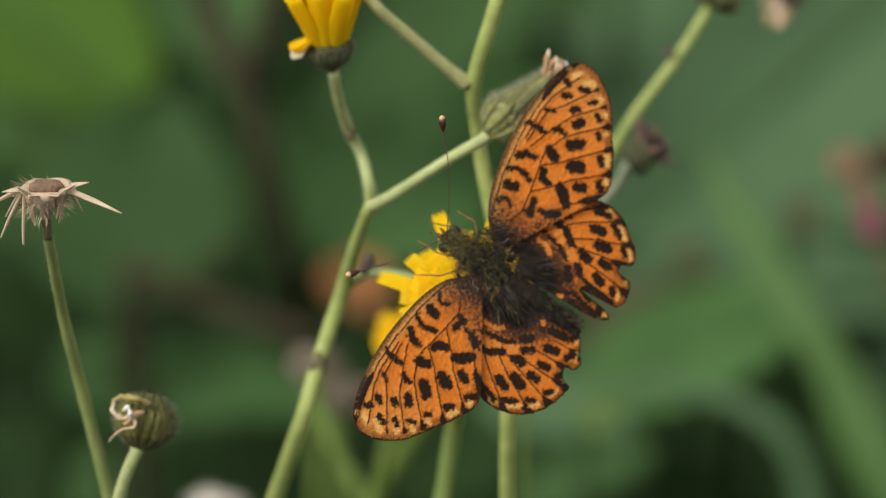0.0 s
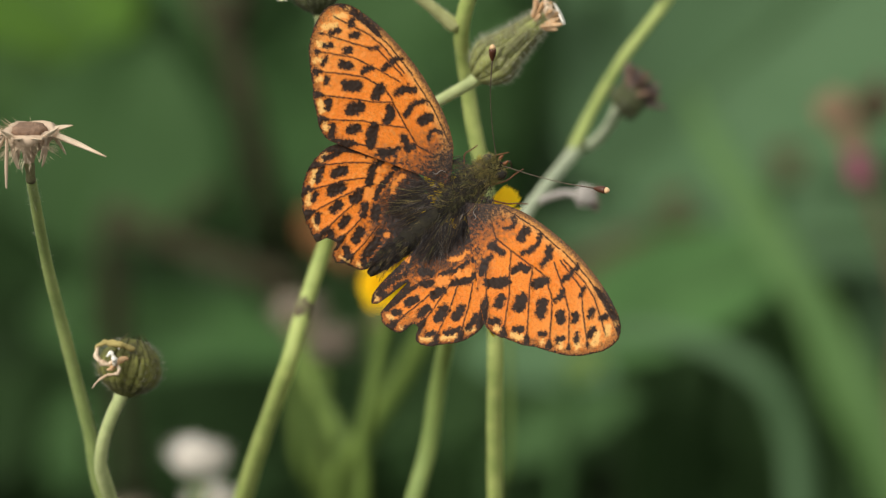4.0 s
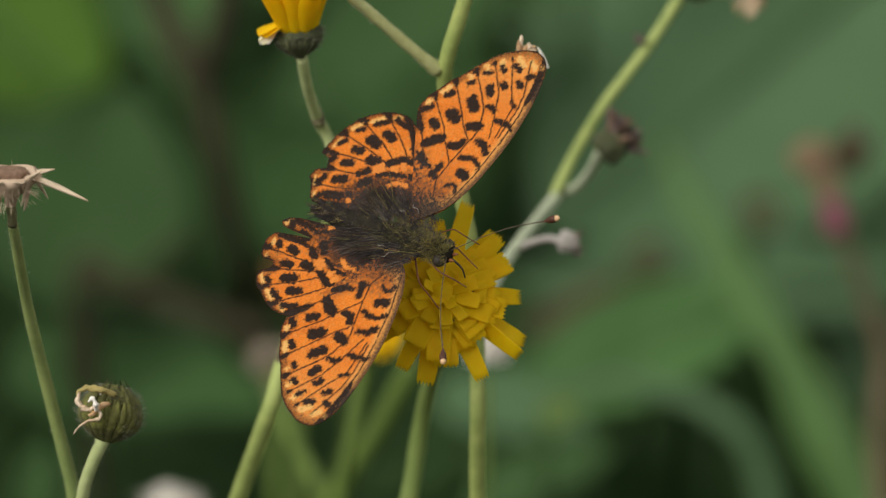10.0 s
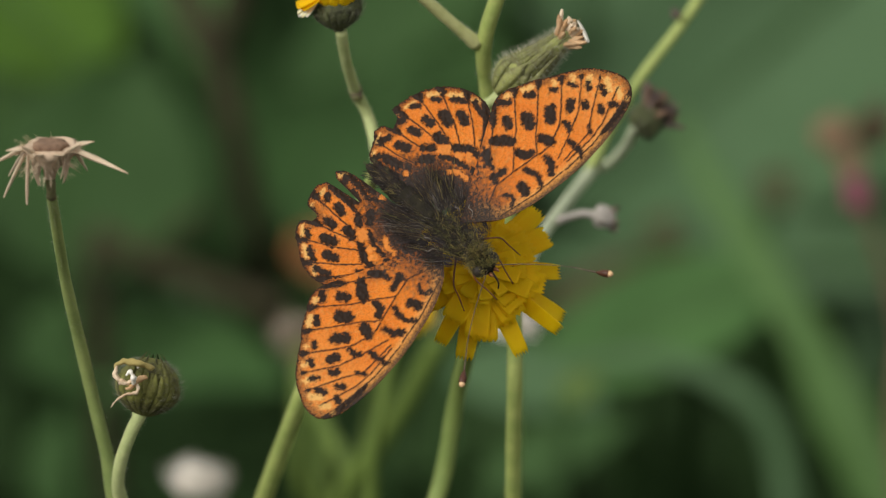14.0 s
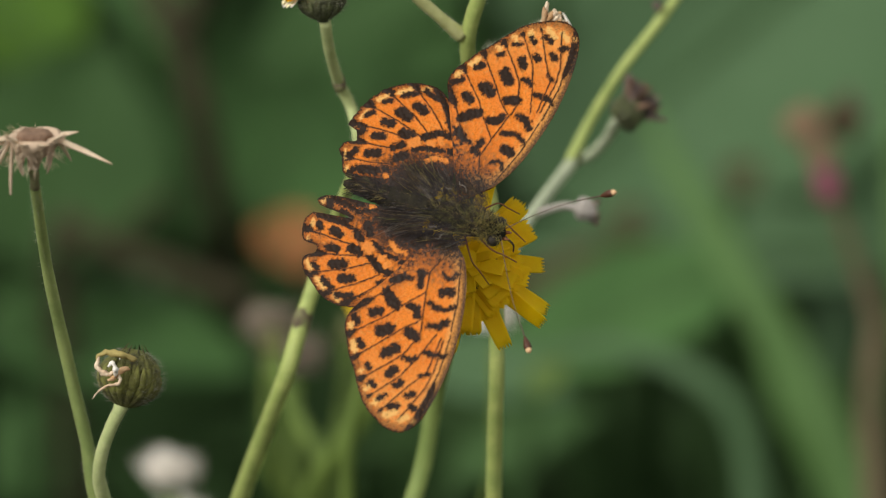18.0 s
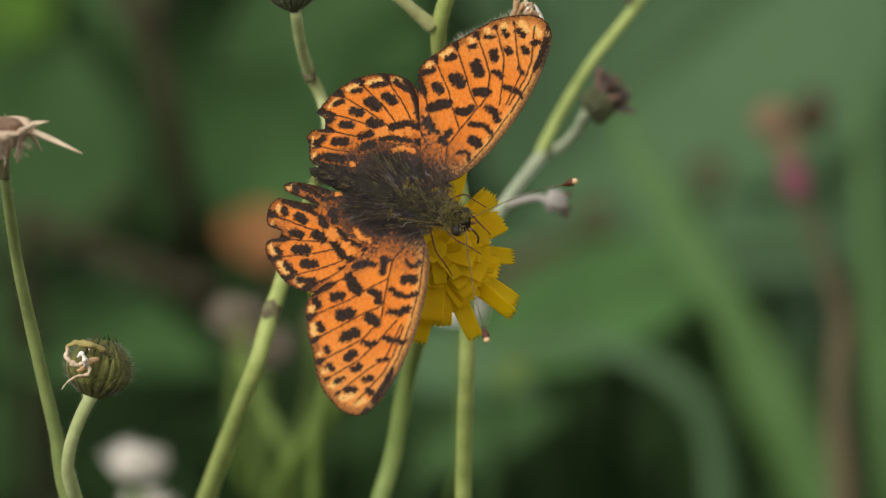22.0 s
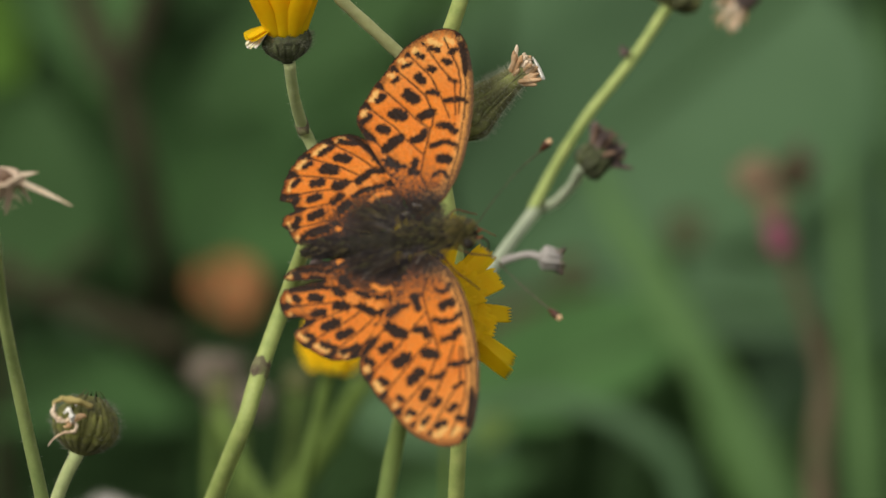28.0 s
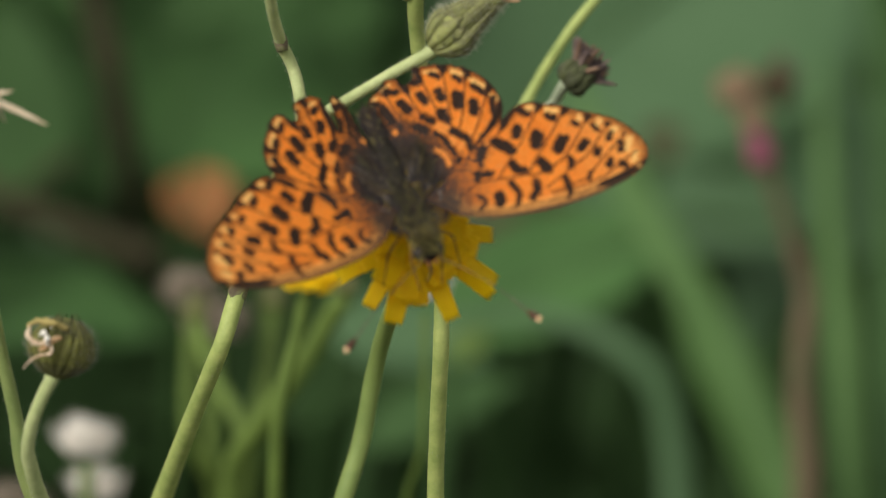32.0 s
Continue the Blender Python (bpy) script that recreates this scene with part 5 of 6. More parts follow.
HIND_VEINS = ([(6.47, -8.62), (7.81, -10.66), (9.37, -13.99), (9.79, -14.9)], [(5.92, -9.29), (6.71, -11.99), (7.33, -14.76), (7.59, -15.93)], [(5.28, -11.61), (5.27, -13.43), (5.13, -15.59), (5.05, -16.79)], [(3.73, -11.17), (3.42, -13.38), (3.3, -15.4), (3.28, -15.8)], [(1.89, -11.12), (1.42, -13.16), (1.2, -16.1), (1.17, -16.5)], [(7.41, -7.35), (9.0, -9.11), (10.83, -11.77), (11.34, -12.51)], [(7.6, -6.4), (9.6, -7.9), (11.3, -9.6), (11.51, -9.81)], [(-0.1, -11.2), (-0.55, -13.5), (-0.75, -14.9), (-0.75, -14.9)])


def edge_curve(ctrl, n):
    """Even steps along a rounded open curve through the control points."""
    pts = [np.array(p) for p in ctrl]
    dense = []
    for i in range(len(pts) - 1):
        a, b, c, d = pts[max(i - 1, 0)], pts[i], pts[i + 1], pts[min(i + 2, len(pts) - 1)]
        for t in np.linspace(0, 1, 24, endpoint=False):
            dense.append(0.5 * ((2 * b) + (c - a) * t + (2 * a - 5 * b + 4 * c - d) * t * t + (3 * b - a - 3 * c + d) * t ** 3))
    dense.append(pts[-1])
    dense = np.array(dense)
    s = np.concatenate([[0], np.cumsum(np.hypot(*np.diff(dense, axis=0).T))])
    q = np.linspace(0, s[-1], n)
    return np.stack([np.interp(q, s, dense[:, 0]), np.interp(q, s, dense[:, 1])], 1)


def segment_distance(p, a, b):
    a, b = np.array(a), np.array(b)
    d = b - a
    t = np.clip(((p - a) @ d) / max(d @ d, 1e-9), 0, 1)
    return np.hypot(*(p - a - t[:, None] * d).T)


def wing(name, ctrl, spots, light, glow, veins, hind, side, label, seed):
    """A wing in millimetres from its hinge: fan of rays from the root to the edge; the scale pattern is a vertex colour."""
    root = np.array([0.2, -4.6]) if not hind else np.array([2.0, -5.0])
    edge = edge_curve(ctrl, 460)
    n, rings = len(edge), 150
    rough = 1.0 if hind else 0.55
    wob = rough * np.array([noise.noise(Vector((i * 0.22, seed, 0))) * 0.14 + noise.noise(Vector((i * 0.6, seed, 2))) * 0.07 + noise.noise(Vector((i * 0.06, seed, 4))) * 0.1 for i in range(n)])
    out = edge - root
    ln = np.hypot(*out.T)
    edge = root + out * (1 + wob / np.maximum(ln, 3) * (ln > 6))[:, None]
    r = np.linspace(0.0, 1, rings) ** 0.8
    P = root + (edge - root)[None] * r[:, None, None]
    p = P.reshape(-1, 2)
    jag = np.array([[noise.noise(Vector((x * 2.6, y * 2.6, seed))), noise.noise(Vector((x * 2.6, y * 2.6, seed + 9)))] for x, y in p])
    jag2 = np.array([noise.noise(Vector((x * 7, y * 7, seed + 3))) for x, y in p])
    jag3 = np.array([noise.noise(Vector((x * 16, y * 16, seed + 6))) for x, y in p])
    q = p + 0.26 * jag
    dark = np.zeros(len(p))
    pale = np.zeros(len(p))
    for rows in spots:
        for x, y, x2, y2, w in rows:
            d = segment_distance(q, (x, y), (x2, y2)) + 0.13 * jag2
            dark = np.maximum(dark, np.clip((w * 0.5 + 0.19 - d + 0.16 * jag3) / 0.32, 0, 1))
    for x, y, x2, y2, w in light:
        d = segment_distance(q, (x, y), (x2, y2)) + 0.14 * jag2
        pale = np.maximum(pale, np.clip((w * 0.5 + 0.12 - d) / 0.3, 0, 1))
    near_vein = np.full(len(p), 9.0)
    for v in veins:
        d = np.min([segment_distance(p + 0.07 * jag, a, b) for a, b in zip(v, v[1:])], axis=0)
        near_vein = np.minimum(near_vein, d)
    dark = np.maximum(dark, 0.9 * np.clip((0.17 - near_vein + 0.05 * jag3) / 0.16, 0, 1))
    # margin: a dark edge that runs inwards along the veins, round pale spots
    margin = np.full(len(p), 9.0)
    tail = edge[90:440] if hind else edge[158:375]
    for k in range(0, len(p), 4000):
        margin[k:k + 4000] = np.hypot(p[k:k + 4000, None, 0] - tail[None, ::3, 0], p[k:k + 4000, None, 1] - tail[None, ::3, 1]).min(1)
    dark = np.maximum(dark, np.clip((0.42 - margin + 0.22 * jag2 + 0.12 * jag3) / 0.3, 0, 1) * 0.92)
    wedge = np.clip((0.84 - 0.42 * margin - near_vein + 0.22 * jag2) / 0.3, 0, 1) * np.clip((1.7 - margin) / 0.5, 0, 1)
    dark = np.maximum(dark, wedge * 0.95 * (1 - 0.6 * pale))
    dark = np.maximum(dark, np.clip((1.25 - margin + 0.4 * jag[:, 1] + 0.3 * jag2) / 0.7, 0, 1) * 0.55 * (1 - pale))
    # dusky scaling towards the root, heavier on the hind wing
    if hind:
        rr = np.hypot(p[:, 0] + 1.0, (p[:, 1] + 5.4) * 0.82)
        dusk = np.clip((6.9 - rr + 1.3 * jag[:, 0] + 0.9 * jag2) / 2.6, 0, 1)
        dark = np.maximum(dark, 0.6 * np.clip((7.9 - rr + 1.4 * jag[:, 0]) / 2.2, 0, 1))
    else:
        rr = np.hypot(p[:, 0] + 0.5, (p[:, 1] - root[1]) * 0.9)
        dusk = 0.95 * np.clip((8.4 - rr + 1.8 * jag[:, 0] + 1.4 * jag2 + 0.8 * jag3) / 5.0, 0, 1)
        anal = np.clip((p[:, 1] + 3.2 + 0.34 * p[:, 0]) / -1.2, 0, 1) * np.clip((9.6 - p[:, 0]) / 2.5, 0, 1)
        dusk = np.maximum(dusk, anal * np.clip(0.62 + 0.7 * jag[:, 1] + 0.5 * jag2, 0, 1))
    for x, y, x2, y2, w in glow:
        d = segment_distance(q, (x, y), (x2, y2)) + 0.16 * jag2
        k = np.clip((w * 0.5 + 0.1 - d) / 0.2, 0, 1)
        dark, pale, dusk = dark * (1 - 0.9 * k), np.maximum(pale, 0.2 * k), dusk * (1 - 0.92 * k)
    if not hind:
        # grey-brown leading edge with fine dark streaks
        lead = edge[:175]
        dl = np.full(len(p), 9.0)
        for k in range(0, len(p), 4000):
            dl[k:k + 4000] = np.hypot(p[k:k + 4000, None, 0] - lead[None, ::3, 0], p[k:k + 4000, None, 1] - lead[None, ::3, 1]).min(1)
        dark = np.maximum(dark, np.clip((1.25 - dl + 0.4 * jag[:, 1]) / 0.9, 0, 1) * 0.42)
        dusk = np.maximum(dusk, np.clip((0.6 - dl + 0.25 * jag2 + 0.2 * jag3) / 0.35, 0, 1) * 0.75)
        pale = np.maximum(pale, 0.55 * np.clip((1.7 - dl + 0.6 * jag2) / 0.8, 0, 1))
        dark = np.maximum(dark, 0.4 * np.clip(1.3 * jag[:, 0] + 0.4 * jag2, 0, 1) * np.clip((p[:, 0] - 13) / 6, 0, 1))
        pale = np.maximum(pale, 0.45 * np.clip((p[:, 0] - 14) / 7, 0, 1) * np.clip(0.7 + jag[:, 1], 0, 1))
    # worn, dusty patches and stray dark scales
    dark = np.maximum(dark, 0.5 * np.clip((jag3 - 0.45) * 3, 0, 1) * np.clip(0.4 + jag[:, 1], 0, 1))
    pale = np.maximum(pale, 0.25 * np.clip(jag[:, 0] * 1.5 + 0.3 * jag2, 0, 1))
    # gentle camber and pleats along the veins
    z = 0.35 * np.sin(np.clip(np.hypot(*(p - root).T) / (24 if not hind else 15), 0, 1) * math.pi) + 0.06 * jag[:, 0]
    for v in veins:
        d = np.min([segment_distance(p, a, b) for a, b in zip(v, v[1:])], axis=0)
        z += 0.07 * np.exp(-(d / 0.35) ** 2)
    top = np.stack([p[:, 0] * side, p[:, 1], z + 0.03], 1) / 1000
    coarse = list(range(0, rings - 8, 15)) + [rings - 1]
    low = np.concatenate([top[i * n:(i + 1) * n] - np.array([0, 0, 0.00006 if i == rings - 1 else 0.00028]) for i in coarse])
    base = len(top)
    faces = []
    for i in range(rings - 1):
        for k in range(n - 1):
            a = i * n + k
            faces.append((a, a + n, a + n + 1, a + 1) if side > 0 else (a, a + 1, a + n + 1, a + n))
    for i in range(len(coarse) - 1):
        for k in range(n - 1):
            a = base + i * n + k
            faces.append((a, a + 1, a + n + 1, a + n) if side > 0 else (a, a + n, a + n + 1, a + 1))
    e0, e1 = (rings - 1) * n, base + (len(coarse) - 1) * n
    for k in range(n - 1):
        faces.append((e0 + k, e1 + k, e1 + k + 1, e0 + k + 1) if side > 0 else (e0 + k, e0 + k + 1, e1 + k + 1, e1 + k))
    me = mesh_of(name, np.concatenate([top, low]).tolist(), faces, M_WING)
    col = np.zeros((len(top) + len(low), 4), np.float32)
    col[:, 3] = 1
    col[:base, 0], col[:base, 1], col[:base, 2] = dark, pale, dusk
    col[base:, 0], col[base:, 1] = 0.6, 0.4
    la = me.color_attributes.new("scales", "FLOAT_COLOR", "POINT")
    la.data.foreach_set("color", col.ravel())
    return part(name, me, butterfly, label)


FS = (FORE_CELL, FORE_BAND, FORE_SPOTS, FORE_EDGE_MARKS)
HS = (HIND_SPOTS, HIND_EDGE_MARKS, HIND_BAND)
wings = {
    "LF": wing("forewing", FORE_EDGE, FS, FORE_PALE, (), FORE_VEINS, False, -1, "orange forewing with black spots", 11),
    "RF": wing("forewing", FORE_EDGE, FS, FORE_PALE, (), FORE_VEINS, False, 1, "orange forewing with black spots", 23),
    "LH": wing("hindwing", HIND_EDGE, HS, HIND_PALE, HIND_GLOW, HIND_VEINS, True, -1, "orange hindwing with dusky base", 37),
    "RH": wing("hindwing", TORN_EDGE, HS, HIND_PALE, HIND_GLOW, HIND_VEINS, True, 1, "torn orange hindwing with a slit", 41),
}

# body, along +y to the head, in metres from the thorax front
def blob(name, rings, mat, parent, label="", sides=18, flat=0.85, seed=0):
    """A body part turned about the y axis: rings of (y, radius, z) in millimetres."""
    verts, faces = [], []
    for y, r, z in rings:
        for k in range(sides):
            a = 6.2832 * k / sides
            rr = r * (1 + 0.05 * noise.noise(Vector((y * 1.5, k * 0.8, seed))))
            verts.append((rr * math.cos(a) / 1000, y / 1000, (z + rr * flat * math.sin(a)) / 1000))
    for i in range(len(rings) - 1):
        for k in range(sides):
            a, b = i * sides + k, i * sides + (k + 1) % sides
            faces.append((a, a + sides, b + sides, b))
    faces.append(tuple(range(sides)))
    faces.append(tuple((len(rings) - 1) * sides + k for k in reversed(range(sides))))
    return part(name, mesh_of(name, verts, faces, mat), parent, label)


thorax = blob("thorax", [(1.4, 0.5, -0.6), (0.9, 1.15, -0.5), (-0.3, 1.5, -0.35), (-1.6, 1.7, -0.3), (-3.2, 1.6, -0.3), (-4.8, 1.25, -0.3), (-5.8, 0.7, -0.4)], M_BODY, butterfly, "dark thorax with olive fur", flat=0.7)
abdomen_rings = []
for k in range(25):
    t = k / 24
    y = -5.2 - 9.6 * t
    abdomen_rings.append((y, (1.05 + 0.27 * math.sin(t * 3.0)) * (1 - 0.55 * t ** 3) * (1 + (0.05 if k % 3 else -0.05)), -0.35 - 0.5 * t))
abdomen_rings.append((-15.1, 0.3, -0.9))
blob("abdomen", abdomen_rings, M_BODY, butterfly, "slim dark segmented abdomen")
head = blob("head", [(3.1, 0.3, -1.0), (2.8, 0.85, -0.9), (2.1, 1.15, -0.8), (1.4, 0.95, -0.7), (1.0, 0.6, -0.7)], M_BODY, butterfly, "small dark hairy head")
for s in (-1, 1):
    eye = part("eye", lathe([(0.00005, -0.00072), (0.00045, -0.00058), (0.0007, -0.0002), (0.00072, 0.0001), (0.0005, 0.0005), (0.0001, 0.00068)], M_EYE, "eye", 18, 0.0), head, "glossy black compound eye", pose(0.00098 * s, 0.0022, -0.00065, 0, 70 * s, 0))
def thorax_hair(rng):
    y = rng.uniform(-4.8, 1.5)
    a = rng.gauss(1.5708, 0.85)
    r = 1.55 * math.sqrt(max(0.1, 1 - ((y + 1.8) / 4.4) ** 2))
    p = Vector((r * math.cos(a), y, -0.3 + r * 0.7 * math.sin(a)))
    return p, Vector((math.cos(a) * 0.9 + rng.gauss(0, 0.5), rng.gauss(-0.3, 0.7), math.sin(a) * 0.6)).normalized() * rng.uniform(0.3, 1.05)


def root_hair(rng):
    x = rng.uniform(0.7, 3.1)
    p = Vector((rng.choice((-1, 1)) * x, rng.uniform(-8.4, 0.2) + 0.05 * x, 0.3 + 0.06 * x))
    s = 1 if p.x > 0 else -1
    return p, Vector((s * rng.uniform(0.1, 0.95), rng.uniform(-1.3, -0.5), rng.uniform(0.0, 0.2))).normalized() * rng.uniform(1.2, 4.0)


def waist_hair(rng):
    y = rng.uniform(-14.2, -4.5)
    a = rng.gauss(1.5708, 0.9)
    p = Vector((1.0 * math.cos(a), y, -0.5 + 0.95 * math.sin(a)))
    return p, Vector((math.cos(a) * 0.7 + rng.gauss(0, 0.25), -1.1, 0.12)).normalized() * rng.uniform(0.3, 1.0)


def coat(counts, mat, name, label, seed, thick):
    """Fur of one colour over thorax, wing roots and abdomen, in tufts that lean together."""
    rng = random.Random(seed)
    roots = []
    for grow, count in zip((thorax_hair, root_hair, waist_hair, collar_hair), counts):
        while count > 0:
            p, d = grow(rng)
            for _ in range(min(count, rng.randint(2, 6))):
                q = p + Vector((rng.gauss(0, 0.16), rng.gauss(0, 0.22), 0))
                w = (d + Vector((rng.gauss(0, 0.1), rng.gauss(0, 0.1), rng.gauss(0, 0.06)))) * rng.uniform(0.7, 1.2)
                roots.append((q / 1000, w / 1000, thick * rng.uniform(0.6, 1.3)))
                count -= 1
    tagged(part(name, strands(name, roots, mat), butterfly, label), kind="stuff")


def collar_hair(rng):
    a = rng.gauss(1.5708, 0.8)
    y = rng.uniform(0.1, 1.7)
    p = Vector((1.35 * math.cos(a), y, -0.4 + 1.15 * math.sin(a)))
    return p, Vector((math.cos(a) * 0.8 + rng.gauss(0, 0.4), rng.gauss(0.35, 0.6), math.sin(a) * 0.6)).normalized() * rng.uniform(0.4, 1.1)


coat((900, 1300, 1500, 60), M_FUR_DARK, "dark_fur", "dark brown fur on body and wing roots", 5, 0.000024)
coat((520, 90, 90, 220), M_FUR_OLIVE, "olive_fur", "olive-brown fur over the thorax", 6, 0.000022)
coat((120, 340, 320, 60), M_FUR_BROWN, "brown_fur", "long golden-brown hairs over the wing roots", 9, 0.000016)
coat((190, 40, 50, 260), M_FUR_STRAW, "straw_fur", "straw-coloured hairs on thorax and collar", 7, 0.000018)
coat((50, 170, 70, 20), M_FUR_PALE, "pale_fur", "scattered pale grey hairs", 8, 0.000014)
for s in (-1, 1):
    for k, (x, y, turn) in enumerate(((2.5, -2.0, 0.7), (2.2, -3.4, 0.1))):
        c = Vector((s * x, y, 0.95))
        e = Vector((math.sin(turn) * s, -math.cos(turn), 0.1)) * (1.4, 0.8)[k]
        side = Vector((e.y, -e.x, 0)) * 0.13
        v, f = tube_data(smooth_path([(c / 1000, 0.00002), ((c + e * 0.4 + side) / 1000, 0.00003), ((c + e * 0.75 - side) / 1000, 0.00004), ((c + e) / 1000, 0.00002)], 6), 5, 0.6, k)
        part("pale_thread", mesh_of("pale_thread", v, f, M_FUR_PALE), butterfly, "whitish curled scale thread at the wing root")
fur = []
for _ in range(700):
    a = random.uniform(0, 3.1416)
    y = random.uniform(0.6, 2.9)
    d = Vector((math.cos(a), random.gauss(0.2, 0.5), math.sin(a) * 0.8)).normalized()
    fur.append((Vector((0.95 * math.cos(a), y, -0.8 + 0.8 * math.sin(a))) / 1000, d * random.uniform(0.3, 0.9) / 1000, 0.000026))
tagged(part("fur", strands("fur", fur, M_FUR_OLIVE), head, "olive fur between the eyes"), kind="stuff")
tagged(part("fur", strands("fur", [(p, d * 1.1, r) for p, d, r in fur[::3]], M_FUR_STRAW), head, "straw-coloured fur on the face", pose(0, 0.00005, 0.00002)), kind="stuff")
antennae = []
for s in (-1, 1):
    shaft = [(Vector((0, 0, 0)), 0.00006), (Vector((0.25 * s, 4.0, 0.25)) / 1000, 0.000042), (Vector((0.3 * s, 8.5, 0.3)) / 1000, 0.000042), (Vector((0, 12.4, 0)) / 1000, 0.00008)]
    v, f = tube_data(smooth_path(shaft, 10), 6, 0.1, s)
    ant = part("antenna", mesh_of("antenna", v, f, M_ANTENNA), butterfly, "thin banded brown antenna")
    antennae.append(ant)
    m = axis_pose(Vector((0, 12.3, 0)) / 1000, Vector((-0.05 * s, 1, 0)))
    part("club", lathe([(0.00009, 0), (0.0002, 0.0003), (0.00036, 0.0008), (0.0004, 0.0013), (0.00034, 0.0016)], M_CLUB, "club", 12, 0.05), ant, "dark red-brown club", m)
    part("club_tip", lathe([(0.00034, 0.0016), (0.00026, 0.00185), (0.0001, 0.002)], M_CLUB_TIP, "club_tip", 12, 0.0), ant, "pale orange tip", m)
    # slender palps and legs
    v, f = tube_data(smooth_path([(Vector((0.3 * s, 2.9, -1.1)) / 1000, 0.0002), (Vector((0.4 * s, 3.3, -0.95)) / 1000, 0.0002), (Vector((0.4 * s, 3.7, -0.8)) / 1000, 0.00008)], 5), 6, 0.2, s)
    part("palp", mesh_of("palp", v, f, M_LEG), head, "rust-brown bristly palp")
    for j, (y0, knee, foot_) in enumerate(((0.6, (1.6, 2.2, -2.0), (1.2, 4.4, -4.4)), (-1.2, (3.4, 0.6, -2.0), (4.2, 2.4, -5.2)), (-3.0, (3.0, -4.0, -2.4), (3.6, -5.5, -5.4)))):
        pts = [(Vector((1.0 * s, y0, -1.4)) / 1000, 0.00011), (Vector((knee[0] * s, knee[1], knee[2])) / 1000, 0.00009), (Vector(((knee[0] + foot_[0]) / 2 * s, (knee[1] + foot_[1]) / 2, (knee[2] + foot_[2]) / 2 + 0.2)) / 1000, 0.00008), (Vector((foot_[0] * s, foot_[1], foot_[2])) / 1000, 0.00006)]
        v, f = tube_data(smooth_path(pts, 6), 6, 0.1, s + j)
        part("leg", mesh_of("leg", v, f, M_LEG), butterfly, "thin rust-brown leg")
pts = [(Vector((0, 3.0, -1.4)) / 1000, 0.00013), (Vector((0.1, 3.8, -2.6)) / 1000, 0.00011), (Vector((0.2, 3.6, -4.4)) / 1000, 0.00008)]
v, f = tube_data(smooth_path(pts, 8), 6, 0.0, 1)
part("proboscis", mesh_of("proboscis", v, f, M_ANTENNA), head, "thin dark tongue")

# seconds, sideways angle and lift of the two antennae
FEELERS = (
    (0.0, -56, 24, 42, 36),
    (1.0, -54, 26, 48, 40),
    (2.0, -48, 36, 64, 36),
    (2.5, -52, 36, 62, 44),
    (3.0, -50, 38, 62, 32),
    (3.5, -48, 42, 60, 28),
    (5.5, -30, 52, 60, 12),
    (6.0, -24, 44, 64, 10),
    (6.5, -6, 42, 64, 8),
    (7.0, -26, 32, 54, 12),
    (9.0, -26, 20, 58, 6),
    (11.0, -22, 18, 58, 6),
    (13.0, -28, 16, 56, 10),
    (14.0, -28, 20, 56, 10),
    (17.0, -26, 32, 54, 6),
    (19.0, -24, 26, 56, 8),
    (21.0, -24, 30, 56, 8),
    (23.0, -26, 32, 56, 4),
    (24.0, -34, 34, 54, 12),
    (25.0, -26, 44, 56, 14),
    (28.0, -24, 42, 52, 8),
    (29.0, -32, 36, 54, 12),
    (30.0, -28, 36, 56, 14),
    (30.5, -24, 30, 58, 16),
    (31.0, -20, 32, 62, 12),
    (31.5, -26, 34, 58, 18),
    (32.0, -24, 20, 58, 2),
)
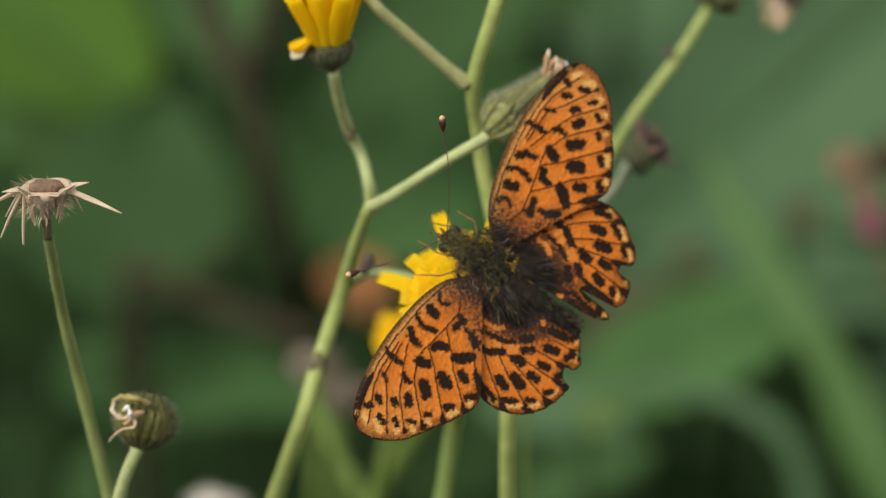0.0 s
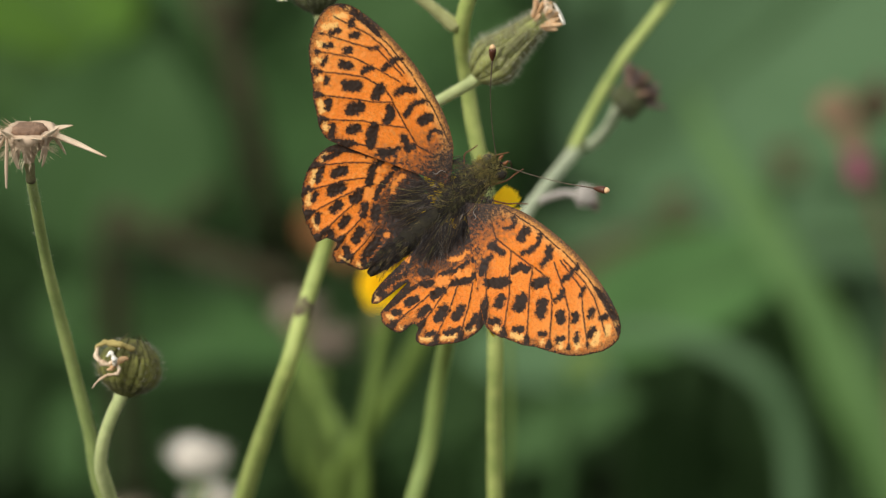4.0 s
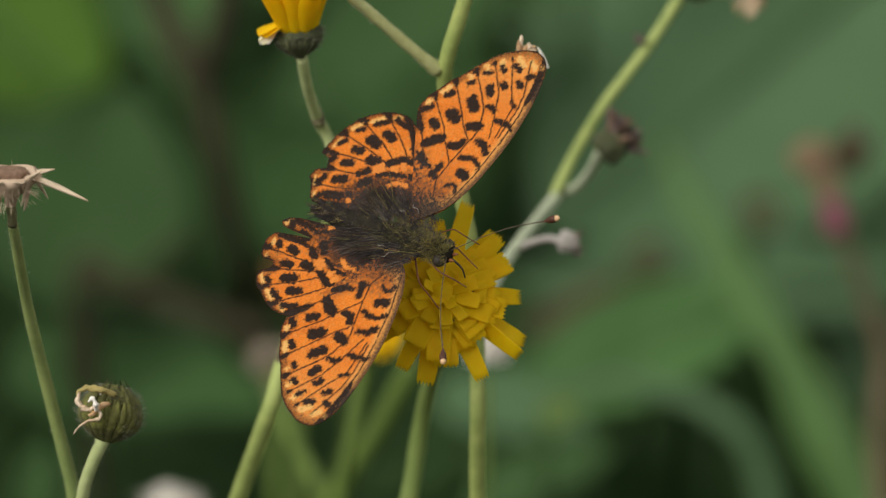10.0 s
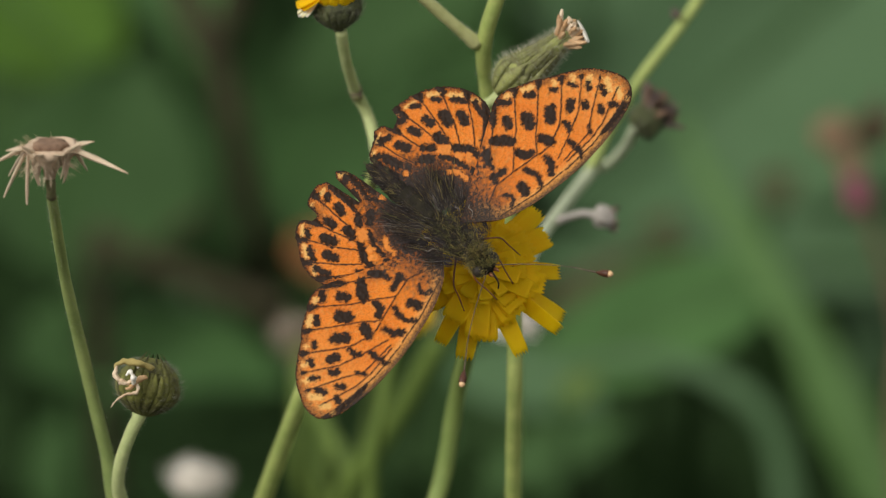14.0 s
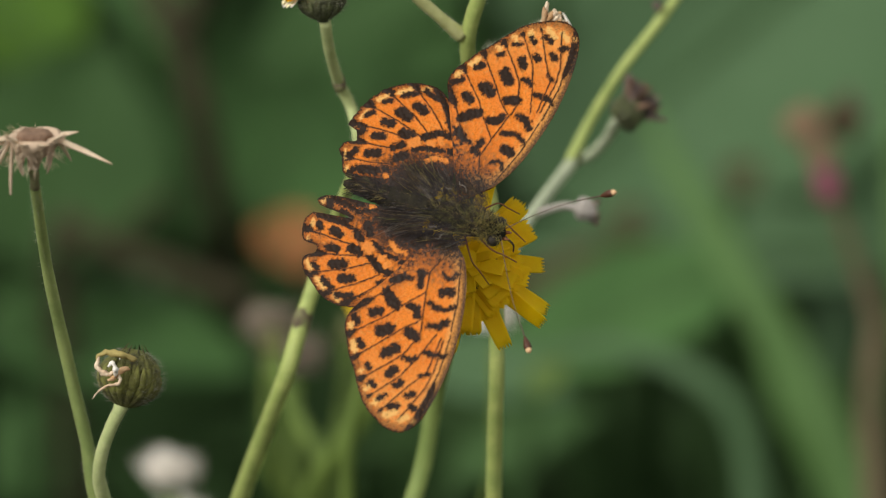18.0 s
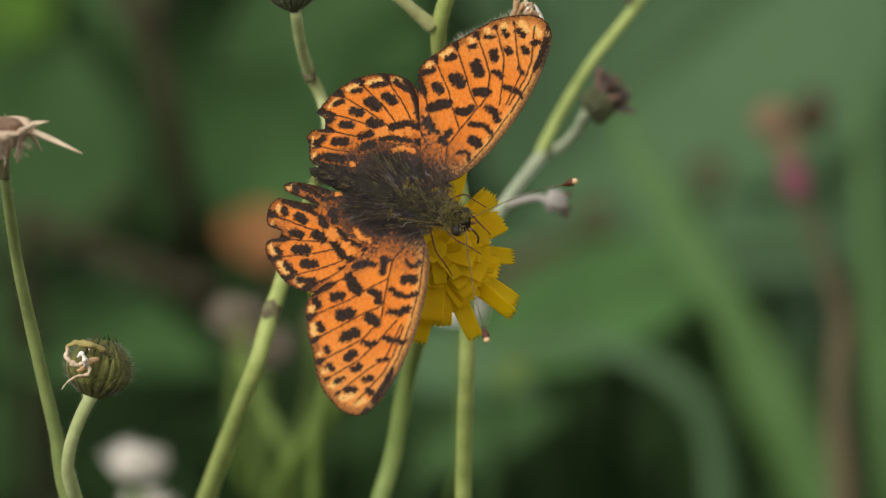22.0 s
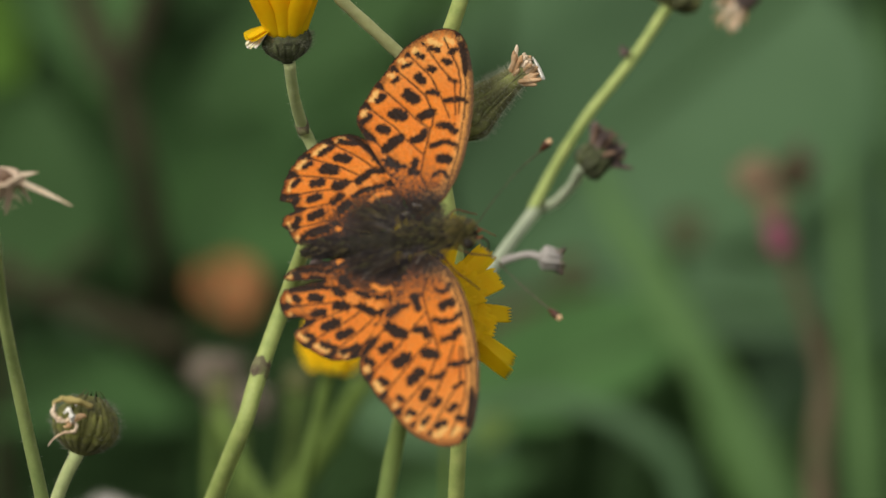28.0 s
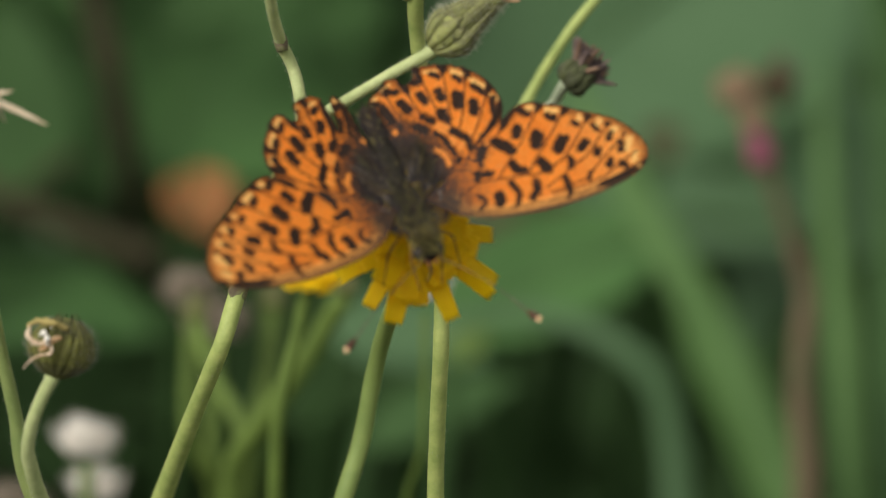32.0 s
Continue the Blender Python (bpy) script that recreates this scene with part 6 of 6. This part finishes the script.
# seconds, place (mm right, up), pitch, roll, heading, lift of the wings, swing of the forewings
FLIGHT = (
    (0.0, 2.65, -0.16, 9.4, 14.5, 54.3, 8.7, 0.8, -2.5, -0.8),
    (1.0, 2.47, 0.54, 3.8, 11.6, 44.0, 9.6, 1.6, -1.8, -1.0),
    (2.0, 3.70, 1.67, -4.9, 4.5, 25.8, 17.1, 11.4, -3.4, -2.1),
    (2.5, 3.87, 2.70, -7.2, 5.9, 18.8, 20.9, 12.2, -2.0, -2.1),
    (3.0, 4.71, 0.41, -5.3, -1.6, -10.3, 12.8, 7.5, -1.8, -1.5),
    (3.5, 4.84, 0.83, -2.5, -8.1, -39.1, 10.2, 8.1, -1.8, -2.2),
    (5.5, 4.85, 2.65, 2.9, -22.4, -57.9, -0.9, 5.3, -6.6, -2.3),
    (6.0, 5.33, 0.24, 3.3, -18.2, -68.4, 4.1, 5.1, -8.0, -3.2),
    (6.5, 5.09, 2.29, 7.5, -25.1, -78.2, 7.8, 12.1, -0.7, -2.2),
    (7.0, 2.91, -0.39, 16.7, -17.2, -104.7, 8.9, 6.8, 0.4, -1.6),
    (7.5, 2.85, -0.49, 16.7, -21.5, -100.2, 8.4, 8.1, 0.0, -0.4),
    (8.0, 2.20, -0.20, 19.6, -23.0, -99.5, 7.2, 6.6, 0.7, 0.3),
    (8.5, 1.65, 0.11, 28.6, -25.5, -102.6, 4.7, 4.8, 0.7, -0.5),
    (9.0, 1.84, -1.39, 24.2, -20.1, -114.4, 5.8, 1.9, 0.4, 0.2),
    (9.5, 1.74, -0.90, 24.3, -20.7, -106.9, 5.2, 1.5, 0.2, -0.2),
    (10.0, 1.04, -0.59, 32.1, -23.4, -109.1, 3.7, 1.6, 0.4, -0.9),
    (10.5, 1.26, -1.64, 30.2, -19.7, -121.3, 6.6, 1.3, 0.4, -0.3),
    (11.0, 1.19, -1.17, 24.4, -20.8, -112.2, 8.9, 3.5, 0.4, 0.0),
    (11.5, 1.01, -0.99, 28.8, -22.2, -112.4, 8.5, 3.5, 0.6, 0.1),
    (12.0, 0.77, -2.59, 30.1, -16.4, -128.2, 9.0, 0.3, 0.7, 0.7),
    (12.5, 0.79, -2.39, 31.7, -16.4, -127.4, 6.2, -1.9, 0.1, 0.1),
    (13.0, 0.55, -2.62, 32.9, -15.1, -131.2, 4.9, -3.2, -0.5, 0.3),
    (13.5, 0.70, -3.90, 27.0, -13.7, -136.7, 5.6, -2.7, -1.1, 0.2),
    (14.0, 1.58, -3.82, 21.8, -12.6, -130.1, 6.5, -2.2, -0.9, -0.0),
    (14.5, 1.61, -3.94, 19.6, -12.9, -129.7, 6.6, -1.6, -0.3, 0.4),
    (16.5, 3.87, -2.76, 15.1, -20.1, -113.4, 4.7, 4.0, -0.0, 0.8),
    (17.0, 4.25, -2.20, 13.7, -21.0, -110.2, 0.1, 0.8, 0.3, 1.0),
    (17.5, 3.48, -1.45, 20.0, -21.2, -104.7, -2.1, -1.5, 0.0, 0.9),
    (18.0, 3.80, -1.81, 17.4, -19.0, -107.5, -1.3, -2.5, -0.3, 0.6),
    (18.5, 3.76, -1.85, 17.4, -20.1, -107.0, -1.8, -2.7, -0.2, 0.0),
    (19.0, 3.68, -1.86, 18.1, -20.2, -107.6, -2.0, -3.2, -0.1, 0.3),
    (20.0, 3.64, -1.95, 15.9, -20.8, -109.4, -1.9, -3.2, -0.0, 0.1),
    (21.0, 3.73, -1.80, 15.9, -21.4, -108.8, -1.6, -2.4, -0.0, 0.2),
    (22.0, 3.19, -1.68, 19.1, -21.0, -108.4, -0.6, -1.8, 0.1, 0.4),
    (22.5, 3.44, -1.18, 15.4, -21.9, -104.2, -1.0, -1.0, 0.2, 0.3),
    (23.0, 3.71, -1.25, 13.4, -21.2, -102.3, -1.6, -1.2, 0.5, 0.3),
    (23.5, 3.93, -0.71, 17.3, -22.0, -98.2, -3.4, -1.6, 0.1, 0.2),
    (24.0, 5.09, -0.57, 12.5, -22.0, -97.0, -3.9, -0.8, 0.3, 0.9),
    (24.5, 5.16, 0.46, 8.4, -24.5, -90.3, -2.7, 2.8, -0.1, 1.2),
    (25.0, 5.89, 0.36, 4.6, -20.8, -94.5, 2.0, 5.0, 0.1, 0.8),
    (27.5, 4.08, 2.08, 10.8, -24.6, -81.7, -3.4, 4.0, -0.5, -0.6),
    (28.0, 3.93, 1.89, 11.3, -25.5, -82.3, -5.6, 2.4, -0.4, -0.8),
    (28.5, 4.22, 1.16, 15.7, -22.8, -88.0, -4.1, 1.0, -0.2, -0.2),
    (29.0, 5.83, -2.01, 11.0, -18.6, -110.8, 0.7, 1.5, 0.1, 0.5),
    (30.0, 7.45, -2.70, 7.5, -21.2, -110.9, 0.0, 1.9, -0.2, 1.5),
    (30.5, 6.48, -4.68, 12.8, -20.0, -126.8, 2.2, 3.2, 0.7, 1.7),
    (31.0, 5.41, -5.07, 12.3, -20.4, -132.7, 3.6, 5.3, 1.0, 2.4),
    (31.5, 5.66, -7.09, 10.7, -16.6, -138.2, 7.1, 6.2, 1.5, 3.5),
    (32.0, 3.47, -5.71, 25.6, -18.2, -155.0, 11.6, 11.3, 0.3, 0.7),
)


def motions():
    basis = Matrix((RIGHT, UP, -AWAY)).transposed().to_4x4()
    rows, parts_ = [], {k: [] for k in wings}
    for t, x, y, pitch, roll, head_, pl, pr, sl, sr in FLIGHT:
        spin = Matrix.Rotation(radians(head_), 4, "Z") @ Matrix.Rotation(radians(pitch), 4, "X") @ Matrix.Rotation(radians(roll), 4, "Y")
        place = CENTRE + (RIGHT * x + UP * y - AWAY * 36) / 1000
        rows.append((t, Matrix.Translation(place) @ basis @ spin))
        for k, side, lift, swing, y0, up in (("LF", -1, pl, sl, 2, 0.45), ("RF", 1, pr, sr, 2, 0.45), ("LH", -1, pl, 0, 0, -0.25), ("RH", 1, pr, 0, 0, -0.25)):
            parts_[k].append((t, Matrix.Translation(Vector((side * 1.2, y0, up)) / 1000) @ Matrix.Rotation(radians(-side * lift), 4, "Y") @ Matrix.Rotation(radians(side * swing), 4, "Z")))
    walk(butterfly, rows)
    for j, s in enumerate((-1, 1)):
        walk(antennae[j], [(row[0], Matrix.Translation(Vector((0.45 * s, 2.9, -0.5)) / 1000) @ Matrix.Rotation(radians(-row[1 + 2 * j]), 4, "Z") @ Matrix.Rotation(radians(row[2 + 2 * j]), 4, "X")) for row in FEELERS])
    for k in wings:
        walk(wings[k], parts_[k])


motions()
